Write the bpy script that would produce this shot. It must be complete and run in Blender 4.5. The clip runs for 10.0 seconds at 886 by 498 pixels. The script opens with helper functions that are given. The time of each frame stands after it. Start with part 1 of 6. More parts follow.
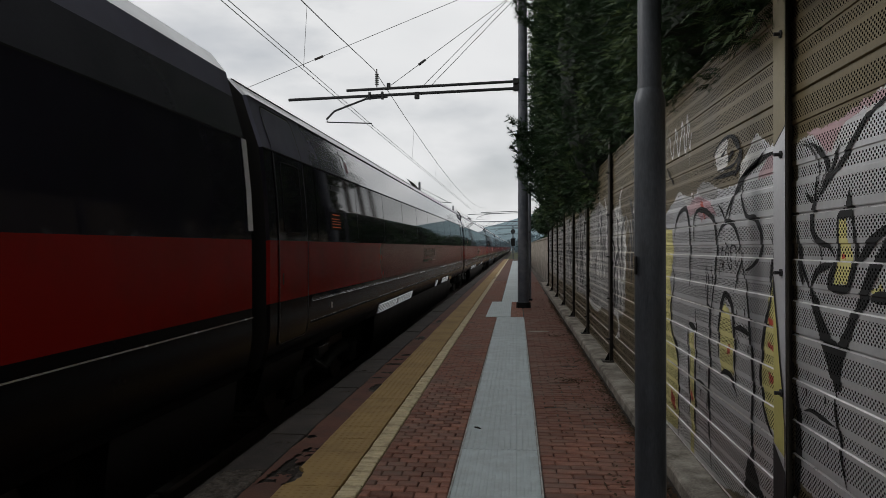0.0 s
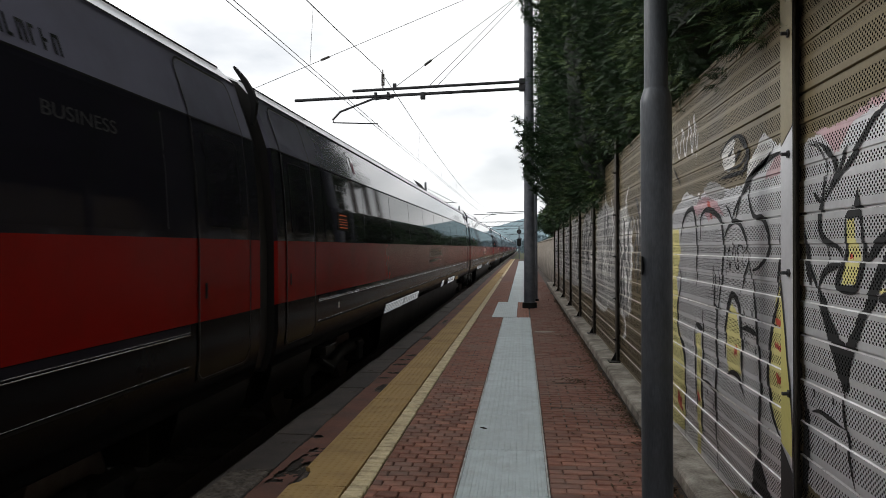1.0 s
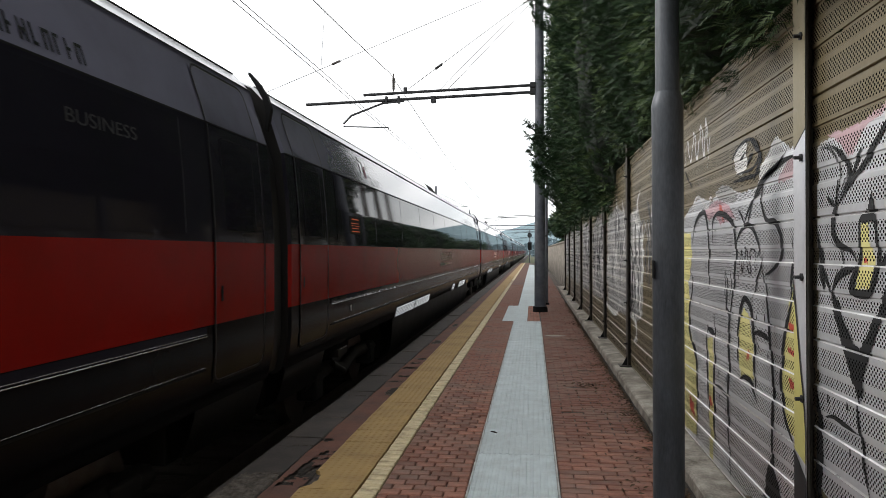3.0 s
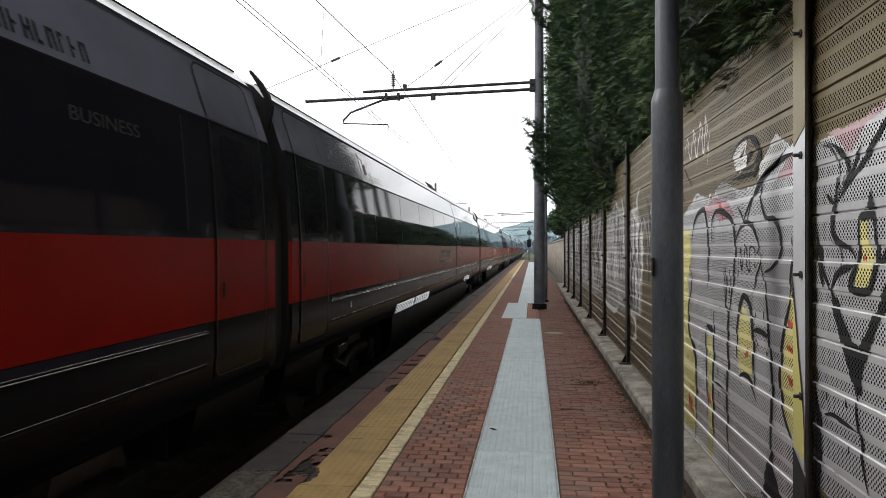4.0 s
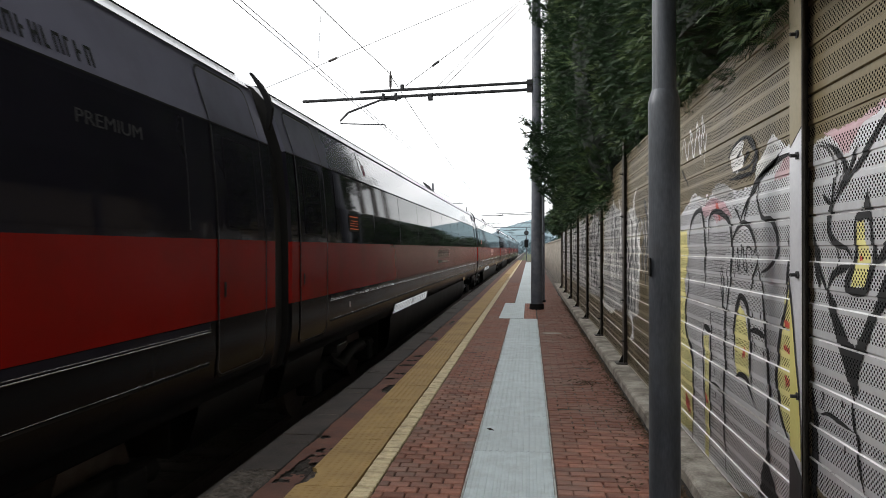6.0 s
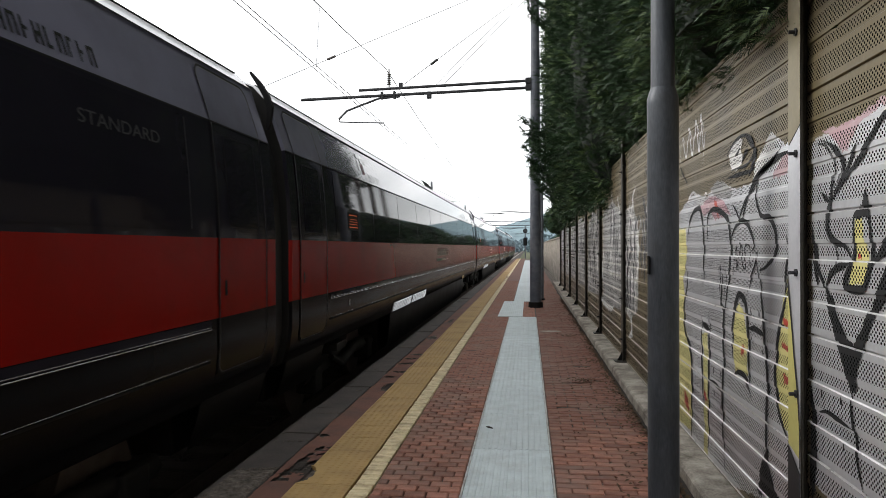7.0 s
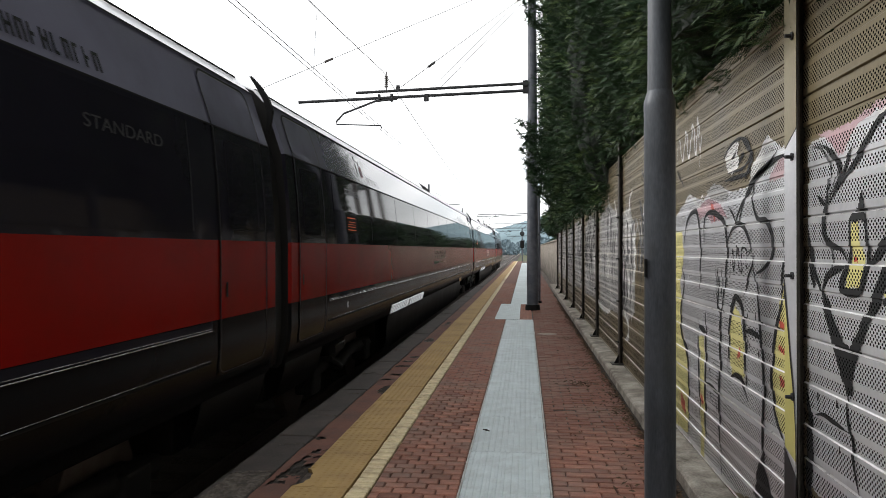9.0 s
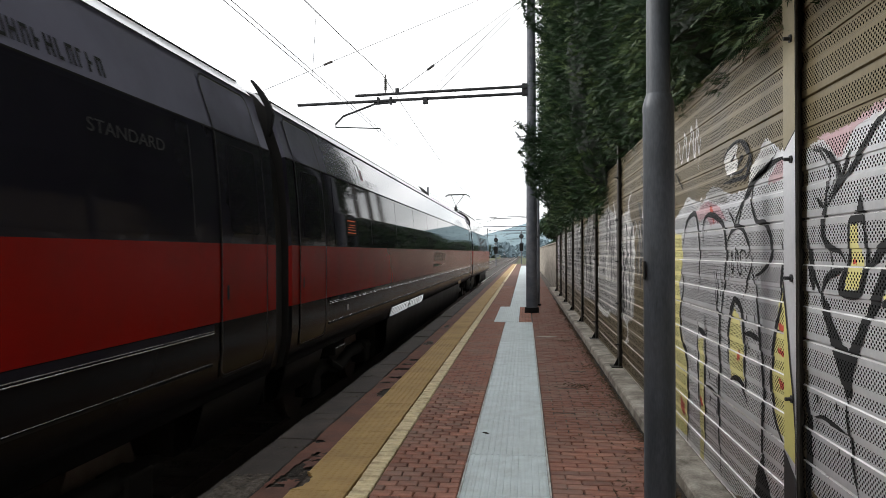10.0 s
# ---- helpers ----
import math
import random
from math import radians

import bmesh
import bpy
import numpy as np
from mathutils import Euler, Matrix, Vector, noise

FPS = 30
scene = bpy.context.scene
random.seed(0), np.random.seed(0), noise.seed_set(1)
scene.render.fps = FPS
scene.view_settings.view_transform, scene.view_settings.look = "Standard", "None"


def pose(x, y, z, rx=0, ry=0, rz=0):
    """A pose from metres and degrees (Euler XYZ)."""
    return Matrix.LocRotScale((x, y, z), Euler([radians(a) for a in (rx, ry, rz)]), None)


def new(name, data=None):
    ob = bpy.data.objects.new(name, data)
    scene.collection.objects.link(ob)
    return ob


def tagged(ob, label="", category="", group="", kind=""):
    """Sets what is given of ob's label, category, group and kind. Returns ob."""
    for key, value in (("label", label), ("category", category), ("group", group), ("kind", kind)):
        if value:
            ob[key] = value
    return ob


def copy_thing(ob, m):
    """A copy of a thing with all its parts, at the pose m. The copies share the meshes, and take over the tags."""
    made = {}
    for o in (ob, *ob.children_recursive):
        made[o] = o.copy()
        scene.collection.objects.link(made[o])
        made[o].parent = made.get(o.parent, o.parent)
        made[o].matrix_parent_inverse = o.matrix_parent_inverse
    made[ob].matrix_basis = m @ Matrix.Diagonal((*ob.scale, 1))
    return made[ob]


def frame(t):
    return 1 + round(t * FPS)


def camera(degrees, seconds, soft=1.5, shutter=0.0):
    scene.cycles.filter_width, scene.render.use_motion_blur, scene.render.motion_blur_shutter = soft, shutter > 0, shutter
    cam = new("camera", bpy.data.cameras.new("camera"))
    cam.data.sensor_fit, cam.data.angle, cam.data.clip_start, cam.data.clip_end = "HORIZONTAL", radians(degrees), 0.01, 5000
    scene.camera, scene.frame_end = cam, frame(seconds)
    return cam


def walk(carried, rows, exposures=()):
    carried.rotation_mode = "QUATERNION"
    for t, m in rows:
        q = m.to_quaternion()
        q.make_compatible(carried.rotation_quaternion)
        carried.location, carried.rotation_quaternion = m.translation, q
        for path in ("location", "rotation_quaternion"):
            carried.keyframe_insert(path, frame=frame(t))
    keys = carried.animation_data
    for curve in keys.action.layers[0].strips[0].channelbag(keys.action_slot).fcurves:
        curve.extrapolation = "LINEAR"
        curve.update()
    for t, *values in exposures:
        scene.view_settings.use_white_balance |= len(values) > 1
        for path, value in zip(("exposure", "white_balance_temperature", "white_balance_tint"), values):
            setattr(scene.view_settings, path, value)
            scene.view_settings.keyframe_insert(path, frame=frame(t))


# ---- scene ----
import collections

EYE = (0.0, 0.0, 1.62)
cam = camera(64.2, 10.0, soft=0.7, shutter=0.03)
ROWS = [
    (0.0, -0.106, 0.205, 5.921),
    (0.5, -0.169, 0.182, 6.187),
    (1.0, -0.081, 0.241, 6.413),
    (1.5, -0.016, 0.238, 6.735),
    (2.0, 0.019, 0.236, 6.980),
    (2.5, 0.297, 0.238, 7.228),
    (4.0, -0.016, 0.103, 7.211),
    (4.5, 0.083, 0.134, 7.164),
    (5.0, 0.287, 0.206, 7.101),
    (5.5, 0.131, 0.093, 7.026),
    (7.0, -0.139, 0.170, 6.899),
    (7.5, -0.232, 0.062, 6.754),
    (8.0, -0.083, 0.082, 6.929),
    (8.5, -0.016, 0.087, 6.801),
    (9.0, 0.068, 0.090, 6.656),
    (9.5, 0.280, 0.125, 6.604),
    (10.0, 0.292, 0.150, 6.595),
]

walk(cam, [(t, pose(*EYE, 90 + p, r, y)) for t, p, r, y in ROWS],
     exposures=[(0.0, -1.2), (0.5, -0.92), (1.0, -0.6), (1.5, -0.29), (2.0, -0.17), (2.5, -0.11), (4.0, -0.10), (10.0, -0.05)])

# ---- world and sun ----
SUN_EL, SUN_AZ = 29.5, 283.0
world = bpy.data.worlds.new("overcast_sky")
scene.world = world
world.use_nodes = True
wn, wl = world.node_tree.nodes, world.node_tree.links
wn.clear()
w_out = wn.new("ShaderNodeOutputWorld")
w_bg = wn.new("ShaderNodeBackground")
w_sky = wn.new("ShaderNodeTexSky")
w_sky.sky_type, w_sky.sun_disc = "NISHITA", False
w_sky.sun_elevation, w_sky.sun_rotation = radians(SUN_EL), radians(SUN_AZ)
w_co = wn.new("ShaderNodeTexCoord")
w_map = wn.new("ShaderNodeMapping")
w_map.inputs["Scale"].default_value = (1.0, 1.0, 2.6)
w_noise = wn.new("ShaderNodeTexNoise")
w_noise.inputs["Scale"].default_value, w_noise.inputs["Detail"].default_value = 2.4, 7.0
w_noise.inputs["Roughness"].default_value = 0.55
w_ramp = wn.new("ShaderNodeValToRGB")
w_ramp.color_ramp.elements[0].position, w_ramp.color_ramp.elements[1].position = 0.33, 0.52
w_ramp.color_ramp.elements[0].color = (0.55, 0.55, 0.55, 1)
w_shade = wn.new("ShaderNodeTexNoise")
w_shade.inputs["Scale"].default_value, w_shade.inputs["Detail"].default_value = 5.0, 5.0
w_cloud = wn.new("ShaderNodeMixRGB")
w_cloud.inputs[1].default_value, w_cloud.inputs[2].default_value = (14.5, 14.8, 15.2, 1), (18.6, 18.7, 18.8, 1)
w_mix = wn.new("ShaderNodeMixRGB")
wl.new(w_co.outputs["Generated"], w_map.inputs["Vector"])
wl.new(w_map.outputs[0], w_noise.inputs["Vector"])
wl.new(w_map.outputs[0], w_shade.inputs["Vector"])
wl.new(w_noise.outputs[0], w_ramp.inputs[0])
wl.new(w_shade.outputs[0], w_cloud.inputs[0])
wl.new(w_ramp.outputs[0], w_mix.inputs[0])
wl.new(w_sky.outputs[0], w_mix.inputs[1])
wl.new(w_cloud.outputs[0], w_mix.inputs[2])
wl.new(w_mix.outputs[0], w_bg.inputs[0])
w_bg.inputs[1].default_value = 0.107
wl.new(w_bg.outputs[0], w_out.inputs[0])
sun = new("sun", bpy.data.lights.new("sun", "SUN"))
sun.data.energy, sun.data.angle, sun.data.color = 2.0, radians(14), (1.0, 0.98, 0.95)
sun.matrix_world = pose(0, 0, 20, 90 - SUN_EL, 0, 180 - SUN_AZ)


# ---- materials ----
def nodes_of(name):
    m = bpy.data.materials.new(name)
    m.use_nodes = True
    return m, m.node_tree.nodes, m.node_tree.links, m.node_tree.nodes["Principled BSDF"]


def surf(name, dark, light, scale=6.0, rough=0.7, metal=0.0, bump=0.2, grain=60.0, coat=0.0, rough_var=0.1,
         stretch=(1, 1, 1), rand=0.0, dirt=None, dirt_amount=0.0, dirt_scale=1.3, ior=1.45, depth=0.01, spec=0.5):
    """A two-scale surface: patches between two colours, fine grain, stains, uneven gloss and relief."""
    m, n, l, b = nodes_of(name)
    co = n.new("ShaderNodeTexCoord")
    mp = n.new("ShaderNodeMapping")
    mp.inputs["Scale"].default_value = stretch
    l.new(co.outputs["Object"], mp.inputs["Vector"])
    big, fine = n.new("ShaderNodeTexNoise"), n.new("ShaderNodeTexNoise")
    big.inputs["Scale"].default_value, big.inputs["Detail"].default_value = scale, 6.0
    fine.inputs["Scale"].default_value, fine.inputs["Detail"].default_value = grain, 4.0
    l.new(mp.outputs[0], big.inputs["Vector"])
    l.new(mp.outputs[0], fine.inputs["Vector"])
    add = n.new("ShaderNodeMath")
    add.operation = "MULTIPLY_ADD"
    l.new(fine.outputs[0], add.inputs[0])
    add.inputs[1].default_value = 0.45
    l.new(big.outputs[0], add.inputs[2])
    rng = n.new("ShaderNodeMapRange")
    rng.inputs[1].default_value, rng.inputs[2].default_value = 0.45, 1.0
    l.new(add.outputs[0], rng.inputs[0])
    mix = n.new("ShaderNodeMixRGB")
    mix.inputs[1].default_value, mix.inputs[2].default_value = (*dark, 1), (*light, 1)
    l.new(rng.outputs[0], mix.inputs[0])
    last = mix.outputs[0]
    if rand:
        info = n.new("ShaderNodeObjectInfo")
        hsv = n.new("ShaderNodeHueSaturation")
        mr = n.new("ShaderNodeMapRange")
        mr.inputs[3].default_value, mr.inputs[4].default_value = 1 - rand, 1 + rand
        l.new(info.outputs["Random"], mr.inputs[0])
        l.new(mr.outputs[0], hsv.inputs["Value"])
        l.new(last, hsv.inputs["Color"])
        last = hsv.outputs[0]
    if dirt:
        st = n.new("ShaderNodeTexNoise")
        st.inputs["Scale"].default_value, st.inputs["Detail"].default_value = dirt_scale, 8.0
        st.inputs["Roughness"].default_value = 0.65
        geo = n.new("ShaderNodeNewGeometry")
        l.new(geo.outputs["Position"] if rand else co.outputs["Object"], st.inputs["Vector"])
        sr = n.new("ShaderNodeMapRange")
        sr.inputs[1].default_value, sr.inputs[2].default_value, sr.inputs[4].default_value = 0.45, 0.75, dirt_amount
        l.new(st.outputs[0], sr.inputs[0])
        dm = n.new("ShaderNodeMixRGB")
        dm.inputs[2].default_value = (*dirt, 1)
        l.new(sr.outputs[0], dm.inputs[0])
        l.new(last, dm.inputs[1])
        last = dm.outputs[0]
    l.new(last, b.inputs["Base Color"])
    rr = n.new("ShaderNodeMapRange")
    rr.inputs[3].default_value, rr.inputs[4].default_value = max(0.02, rough - rough_var), min(1, rough + rough_var)
    l.new(big.outputs[0], rr.inputs[0])
    l.new(rr.outputs[0], b.inputs["Roughness"])
    b.inputs["Metallic"].default_value = metal
    b.inputs["IOR"].default_value = ior
    b.inputs["Specular IOR Level"].default_value = spec
    b.inputs["Coat Weight"].default_value = coat
    b.inputs["Coat Roughness"].default_value = 0.06
    if bump:
        bp = n.new("ShaderNodeBump")
        bp.inputs["Strength"].default_value, bp.inputs["Distance"].default_value = bump, depth
        l.new(add.outputs[0], bp.inputs["Height"])
        l.new(bp.outputs[0], b.inputs["Normal"])
    return m


def perforated(name, dark, light, rough, metal, holes=True, spots=None):
    """Sheet metal or paint on it, with staggered round holes in the recessed bands."""
    m = surf(name, dark, light, 1.8, rough, metal, 0.08, 40, dirt=spots or (0.1, 0.08, 0.05), dirt_amount=0.35)
    if not holes:
        return m
    n, l = m.node_tree.nodes, m.node_tree.links
    b = n["Principled BSDF"]
    old = b.inputs["Base Color"].links[0].from_socket
    geo = n.new("ShaderNodeNewGeometry")
    sep = n.new("ShaderNodeSeparateXYZ")
    l.new(geo.outputs["Position"], sep.inputs[0])

    def math2(op, a, bb, c=None):
        q = n.new("ShaderNodeMath")
        q.operation = op
        for i, v in enumerate((a, bb, c)):
            if v is None:
                continue
            if isinstance(v, (int, float)):
                q.inputs[i].default_value = v
            else:
                l.new(v, q.inputs[i])
        return q.outputs[0]
    PY, PZ = 0.025, 0.0116
    zc = math2("DIVIDE", sep.outputs[2], PZ)
    row = math2("FLOOR", zc, 0)
    odd = math2("MULTIPLY", math2("MODULO", row, 2.0), 0.5)
    yc = math2("ADD", math2("DIVIDE", sep.outputs[1], PY), odd)
    dy = math2("MULTIPLY", math2("SUBTRACT", math2("FRACT", yc, 0), 0.5), PY)
    dz = math2("MULTIPLY", math2("SUBTRACT", math2("FRACT", zc, 0), 0.5), PZ)
    r2 = math2("ADD", math2("MULTIPLY", dy, dy), math2("MULTIPLY", dz, dz))
    hole = math2("LESS_THAN", r2, 0.0056 ** 2)
    off = math2("MULTIPLY", math2("FRACT", math2("DIVIDE", math2("SUBTRACT", JOINT_Z, sep.outputs[2]), CASSETTE), 0), CASSETTE)
    band = 0.0
    for lo, hi in ((0.036, 0.117), (0.150, 0.192), (0.226, 0.306), (0.340, 0.384), (0.418, 0.506)):
        band = math2("ADD", band, math2("MULTIPLY", math2("GREATER_THAN", off, lo), math2("LESS_THAN", off, hi)))
    fac = math2("MULTIPLY", hole, band)
    mx = n.new("ShaderNodeMixRGB")
    mx.inputs[2].default_value = (0.008, 0.008, 0.008, 1)
    l.new(fac, mx.inputs[0])
    l.new(old, mx.inputs[1])
    l.new(mx.outputs[0], b.inputs["Base Color"])
    if metal:
        l.new(math2("MULTIPLY", math2("SUBTRACT", 1.0, fac), metal), b.inputs["Metallic"])
    l.new(math2("MULTIPLY", math2("SUBTRACT", 1.0, fac), 0.5), b.inputs["Specular IOR Level"])
    return m


CASSETTE, JOINT_Z = 0.542, 2.311          # height of one barrier cassette, and one joint between two
M = {
    "red": surf("train_red", (0.235, 0.0065, 0.004), (0.285, 0.0085, 0.0055), 0.8, 0.2, bump=0.012, grain=3, spec=0.07, coat=0.02, rough_var=0.06,
                dirt=(0.07, 0.02, 0.015), dirt_amount=0.35, stretch=(1, 0.5, 1)),
    "black": surf("train_black_gloss", (0.016, 0.0150, 0.022), (0.024, 0.0230, 0.032), 0.8, 0.045, bump=0.008, grain=2.5, rough_var=0.02, spec=0.12),
    "glass": surf("tinted_glass", (0.014, 0.0132, 0.019), (0.020, 0.0190, 0.027), 1.0, 0.04, bump=0.008, grain=1.7, rough_var=0.02, spec=0.13),
    "seal": surf("grey_door_edge", (0.035, 0.034, 0.040), (0.055, 0.054, 0.062), 4, 0.35, bump=0.0, spec=0.3),
    "grey": surf("train_grey", (0.150, 0.148, 0.200), (0.185, 0.182, 0.240), 0.8, 0.055, rough_var=0.03, bump=0.0, grain=2.5, coat=0.25,
                 dirt=(0.05, 0.05, 0.05), dirt_amount=0.3),
    "dark_grey": surf("power_car_grey", (0.040, 0.040, 0.050), (0.058, 0.058, 0.070), 0.8, 0.08, bump=0.0, dirt=(0.02, 0.02, 0.02), dirt_amount=0.3),
    "roof": surf("train_roof", (0.70, 0.71, 0.74), (0.80, 0.81, 0.83), 1.0, 0.3, bump=0.02, grain=4, coat=0.3,
                 dirt=(0.25, 0.24, 0.23), dirt_amount=0.4),
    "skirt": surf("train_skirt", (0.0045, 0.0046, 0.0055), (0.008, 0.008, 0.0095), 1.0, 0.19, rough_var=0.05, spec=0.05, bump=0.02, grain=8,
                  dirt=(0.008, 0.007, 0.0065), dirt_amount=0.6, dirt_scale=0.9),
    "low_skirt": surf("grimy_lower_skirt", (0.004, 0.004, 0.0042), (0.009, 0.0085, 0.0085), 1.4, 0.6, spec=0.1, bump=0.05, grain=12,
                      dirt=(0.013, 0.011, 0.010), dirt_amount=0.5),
    "rubber": surf("black_rubber", (0.006, 0.006, 0.006), (0.011, 0.011, 0.011), 6, 0.8, spec=0.25, bump=0.1),
    "bellows": surf("bellows_rubber", (0.009, 0.009, 0.010), (0.016, 0.016, 0.017), 5, 0.4, bump=0.05),
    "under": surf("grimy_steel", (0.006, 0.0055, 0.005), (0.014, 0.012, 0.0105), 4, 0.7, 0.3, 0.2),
    "trim": surf("bright_trim", (0.55, 0.56, 0.58), (0.68, 0.69, 0.7), 3, 0.25, 0.9, 0.02),
    "cream": surf("cream_lettering", (0.33, 0.285, 0.225), (0.42, 0.365, 0.29), 4, 0.4, bump=0.0),
    "green": surf("flag_green", (0.012, 0.055, 0.025), (0.02, 0.08, 0.035), 4, 0.4, bump=0.0),
    "lens_red": surf("brown_red_band", (0.18, 0.03, 0.02), (0.22, 0.04, 0.03), 4, 0.15, bump=0.0, coat=0.8),
    "crimson": surf("emblem_crimson", (0.17, 0.009, 0.028), (0.21, 0.013, 0.036), 4, 0.35, bump=0.0, spec=0.2),
    "dim": surf("dull_grey_lettering", (0.036, 0.036, 0.039), (0.05, 0.05, 0.053), 4, 0.4, bump=0.0),
    "dark_letter": surf("dark_lettering", (0.008, 0.008, 0.010), (0.012, 0.012, 0.015), 4, 0.15, bump=0.0, spec=0.3, coat=0.8),
    "grille": surf("bright_grille", (0.22, 0.225, 0.23), (0.29, 0.295, 0.30), 6, 0.12, 0.9, 0.01, rough_var=0.04, dirt=(0.2, 0.19, 0.17), dirt_amount=0.3),
    "brick": surf("red_clay_paver", (0.145, 0.060, 0.041), (0.32, 0.148, 0.103), 11, 0.85, bump=0.6, grain=110, rand=0.34,
                  dirt=(0.20, 0.150, 0.125), dirt_amount=0.8, dirt_scale=1.6, depth=0.005),
    "mortar": surf("dark_joint_sand", (0.03, 0.025, 0.021), (0.075, 0.06, 0.05), 14, 0.95, bump=0.6, grain=150,
                   dirt=(0.34, 0.28, 0.23), dirt_amount=0.7, dirt_scale=9),
    "path": surf("pale_grey_tactile", (0.41, 0.475, 0.485), (0.54, 0.61, 0.615), 5, 0.6, bump=0.25, grain=90, rand=0.05,
                 dirt=(0.25, 0.26, 0.25), dirt_amount=0.4, dirt_scale=6, depth=0.003),
    "edging": surf("pale_mortar", (0.36, 0.37, 0.36), (0.62, 0.63, 0.61), 7, 0.85, bump=0.3, grain=80, dirt=(0.2, 0.15, 0.12), dirt_amount=0.7,
                   dirt_scale=5, depth=0.004),
    "yellow": surf("worn_yellow_tactile", (0.32, 0.203, 0.072), (0.42, 0.278, 0.106), 4, 0.75, bump=0.3, grain=100, rand=0.06,
                   dirt=(0.17, 0.10, 0.04), dirt_amount=0.6, dirt_scale=1.6, depth=0.004),
    "whiteline": surf("worn_cream_paint", (0.52, 0.42, 0.24), (0.70, 0.60, 0.38), 8, 0.75, bump=0.3, grain=110, rand=0.08,
                      dirt=(0.17, 0.10, 0.06), dirt_amount=0.75, dirt_scale=9, depth=0.004),
    "strip": surf("red_screed", (0.105, 0.043, 0.030), (0.175, 0.078, 0.053), 5, 0.85, bump=0.5, grain=90,
                  dirt=(0.05, 0.04, 0.035), dirt_amount=0.7),
    "slab": surf("grey_edge_stone", (0.020, 0.016, 0.014), (0.075, 0.060, 0.052), 4, 0.8, bump=0.6, grain=80, rand=0.15,
                 dirt=(0.035, 0.03, 0.026), dirt_amount=0.7, depth=0.006),
    "concrete": surf("weathered_concrete", (0.11, 0.095, 0.073), (0.50, 0.455, 0.385), 5, 0.9, bump=0.8, grain=60,
                     dirt=(0.08, 0.062, 0.044), dirt_amount=0.95, dirt_scale=3.6, depth=0.008),
    "crumble": surf("crumbling_concrete", (0.035, 0.028, 0.022), (0.17, 0.145, 0.12), 22, 0.95, bump=0.9, grain=120, dirt=(0.02, 0.016, 0.013),
                    dirt_amount=0.9, dirt_scale=9, depth=0.006),
    "galv": surf("grey_painted_steel", (0.030, 0.035, 0.042), (0.105, 0.114, 0.128), 9, 0.45, 0.2, 0.25, 110, stretch=(1, 1, 0.22),
                 dirt=(0.05, 0.05, 0.05), dirt_amount=0.6, dirt_scale=5, depth=0.003),
    "mast": surf("weathered_mast_steel", (0.06, 0.067, 0.082), (0.125, 0.134, 0.155), 4, 0.6, 0.2, 0.15, 60,
                 dirt=(0.26, 0.24, 0.245), dirt_amount=0.5, dirt_scale=3.4),
    "arm": surf("dark_line_steel", (0.03, 0.03, 0.032), (0.05, 0.05, 0.052), 6, 0.6, 0.4, 0.1),
    "wire": surf("aged_copper_wire", (0.05, 0.05, 0.05), (0.08, 0.08, 0.08), 6, 0.5, 0.6, 0.0),
    # Base taken near black for the shade in the posts' recesses.
    "post": surf("shaded_galvanised_post", (0.020, 0.018, 0.015), (0.052, 0.046, 0.038), 5, 0.55, 0.3, 0.1, 70,
                 dirt=(0.13, 0.11, 0.08), dirt_amount=0.6, dirt_scale=4, depth=0.003),
    "tan": perforated("tan_panel", (0.130, 0.100, 0.052), (0.225, 0.182, 0.104), 0.42, 0.25),
    "silver": perforated("silver_paint", (0.60, 0.60, 0.615), (0.82, 0.82, 0.835), 0.32, 0.5, spots=(0.24, 0.24, 0.25)),
    "dull": perforated("dull_grey_paint", (0.34, 0.335, 0.32), (0.56, 0.55, 0.535), 0.45, 0.4, spots=(0.2, 0.18, 0.14)),
    "ink": perforated("black_spray", (0.007, 0.007, 0.008), (0.016, 0.016, 0.017), 0.6, 0.0, spots=(0.03, 0.03, 0.03)),
    "lemon": perforated("yellow_spray", (0.58, 0.53, 0.21), (0.72, 0.66, 0.31), 0.5, 0.0, spots=(0.4, 0.32, 0.06)),
    "pink": perforated("pink_spray", (0.44, 0.24, 0.27), (0.60, 0.46, 0.48), 0.5, 0.0, spots=(0.3, 0.2, 0.2)),
    "scarlet": perforated("red_spray", (0.42, 0.05, 0.03), (0.5, 0.08, 0.05), 0.5, 0.0, spots=(0.3, 0.1, 0.05)),
    "chalk": perforated("white_spray", (0.70, 0.69, 0.67), (0.82, 0.81, 0.79), 0.5, 0.0, spots=(0.4, 0.36, 0.3)),
    "dull_ink": perforated("faded_black_spray", (0.05, 0.05, 0.052), (0.13, 0.13, 0.132), 0.55, 0.0, spots=(0.2, 0.2, 0.2)),
    # Pale bases paint in the sky light that the lower ledges catch.
    "bare": surf("bare_edge_highlight", (0.60, 0.60, 0.59), (0.88, 0.88, 0.87), 9, 0.3, 0.25, 0.05, 50, dirt=(0.22, 0.19, 0.14), dirt_amount=0.8, dirt_scale=1.1),
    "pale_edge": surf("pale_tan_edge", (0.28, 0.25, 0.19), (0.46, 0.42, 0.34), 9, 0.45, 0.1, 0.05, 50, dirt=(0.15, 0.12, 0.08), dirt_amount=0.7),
    "tan_plain": perforated("tan_paint_on_steel", (0.21, 0.175, 0.10), (0.30, 0.255, 0.155), 0.42, 0.25, False),
    "silver_plain": perforated("silver_paint_on_steel", (0.60, 0.60, 0.62), (0.76, 0.76, 0.78), 0.38, 0.45, False, spots=(0.25, 0.25, 0.26)),
    "ink_plain": perforated("black_spray_on_steel", (0.012, 0.012, 0.014), (0.03, 0.03, 0.032), 0.5, 0.0, False, spots=(0.05, 0.05, 0.05)),
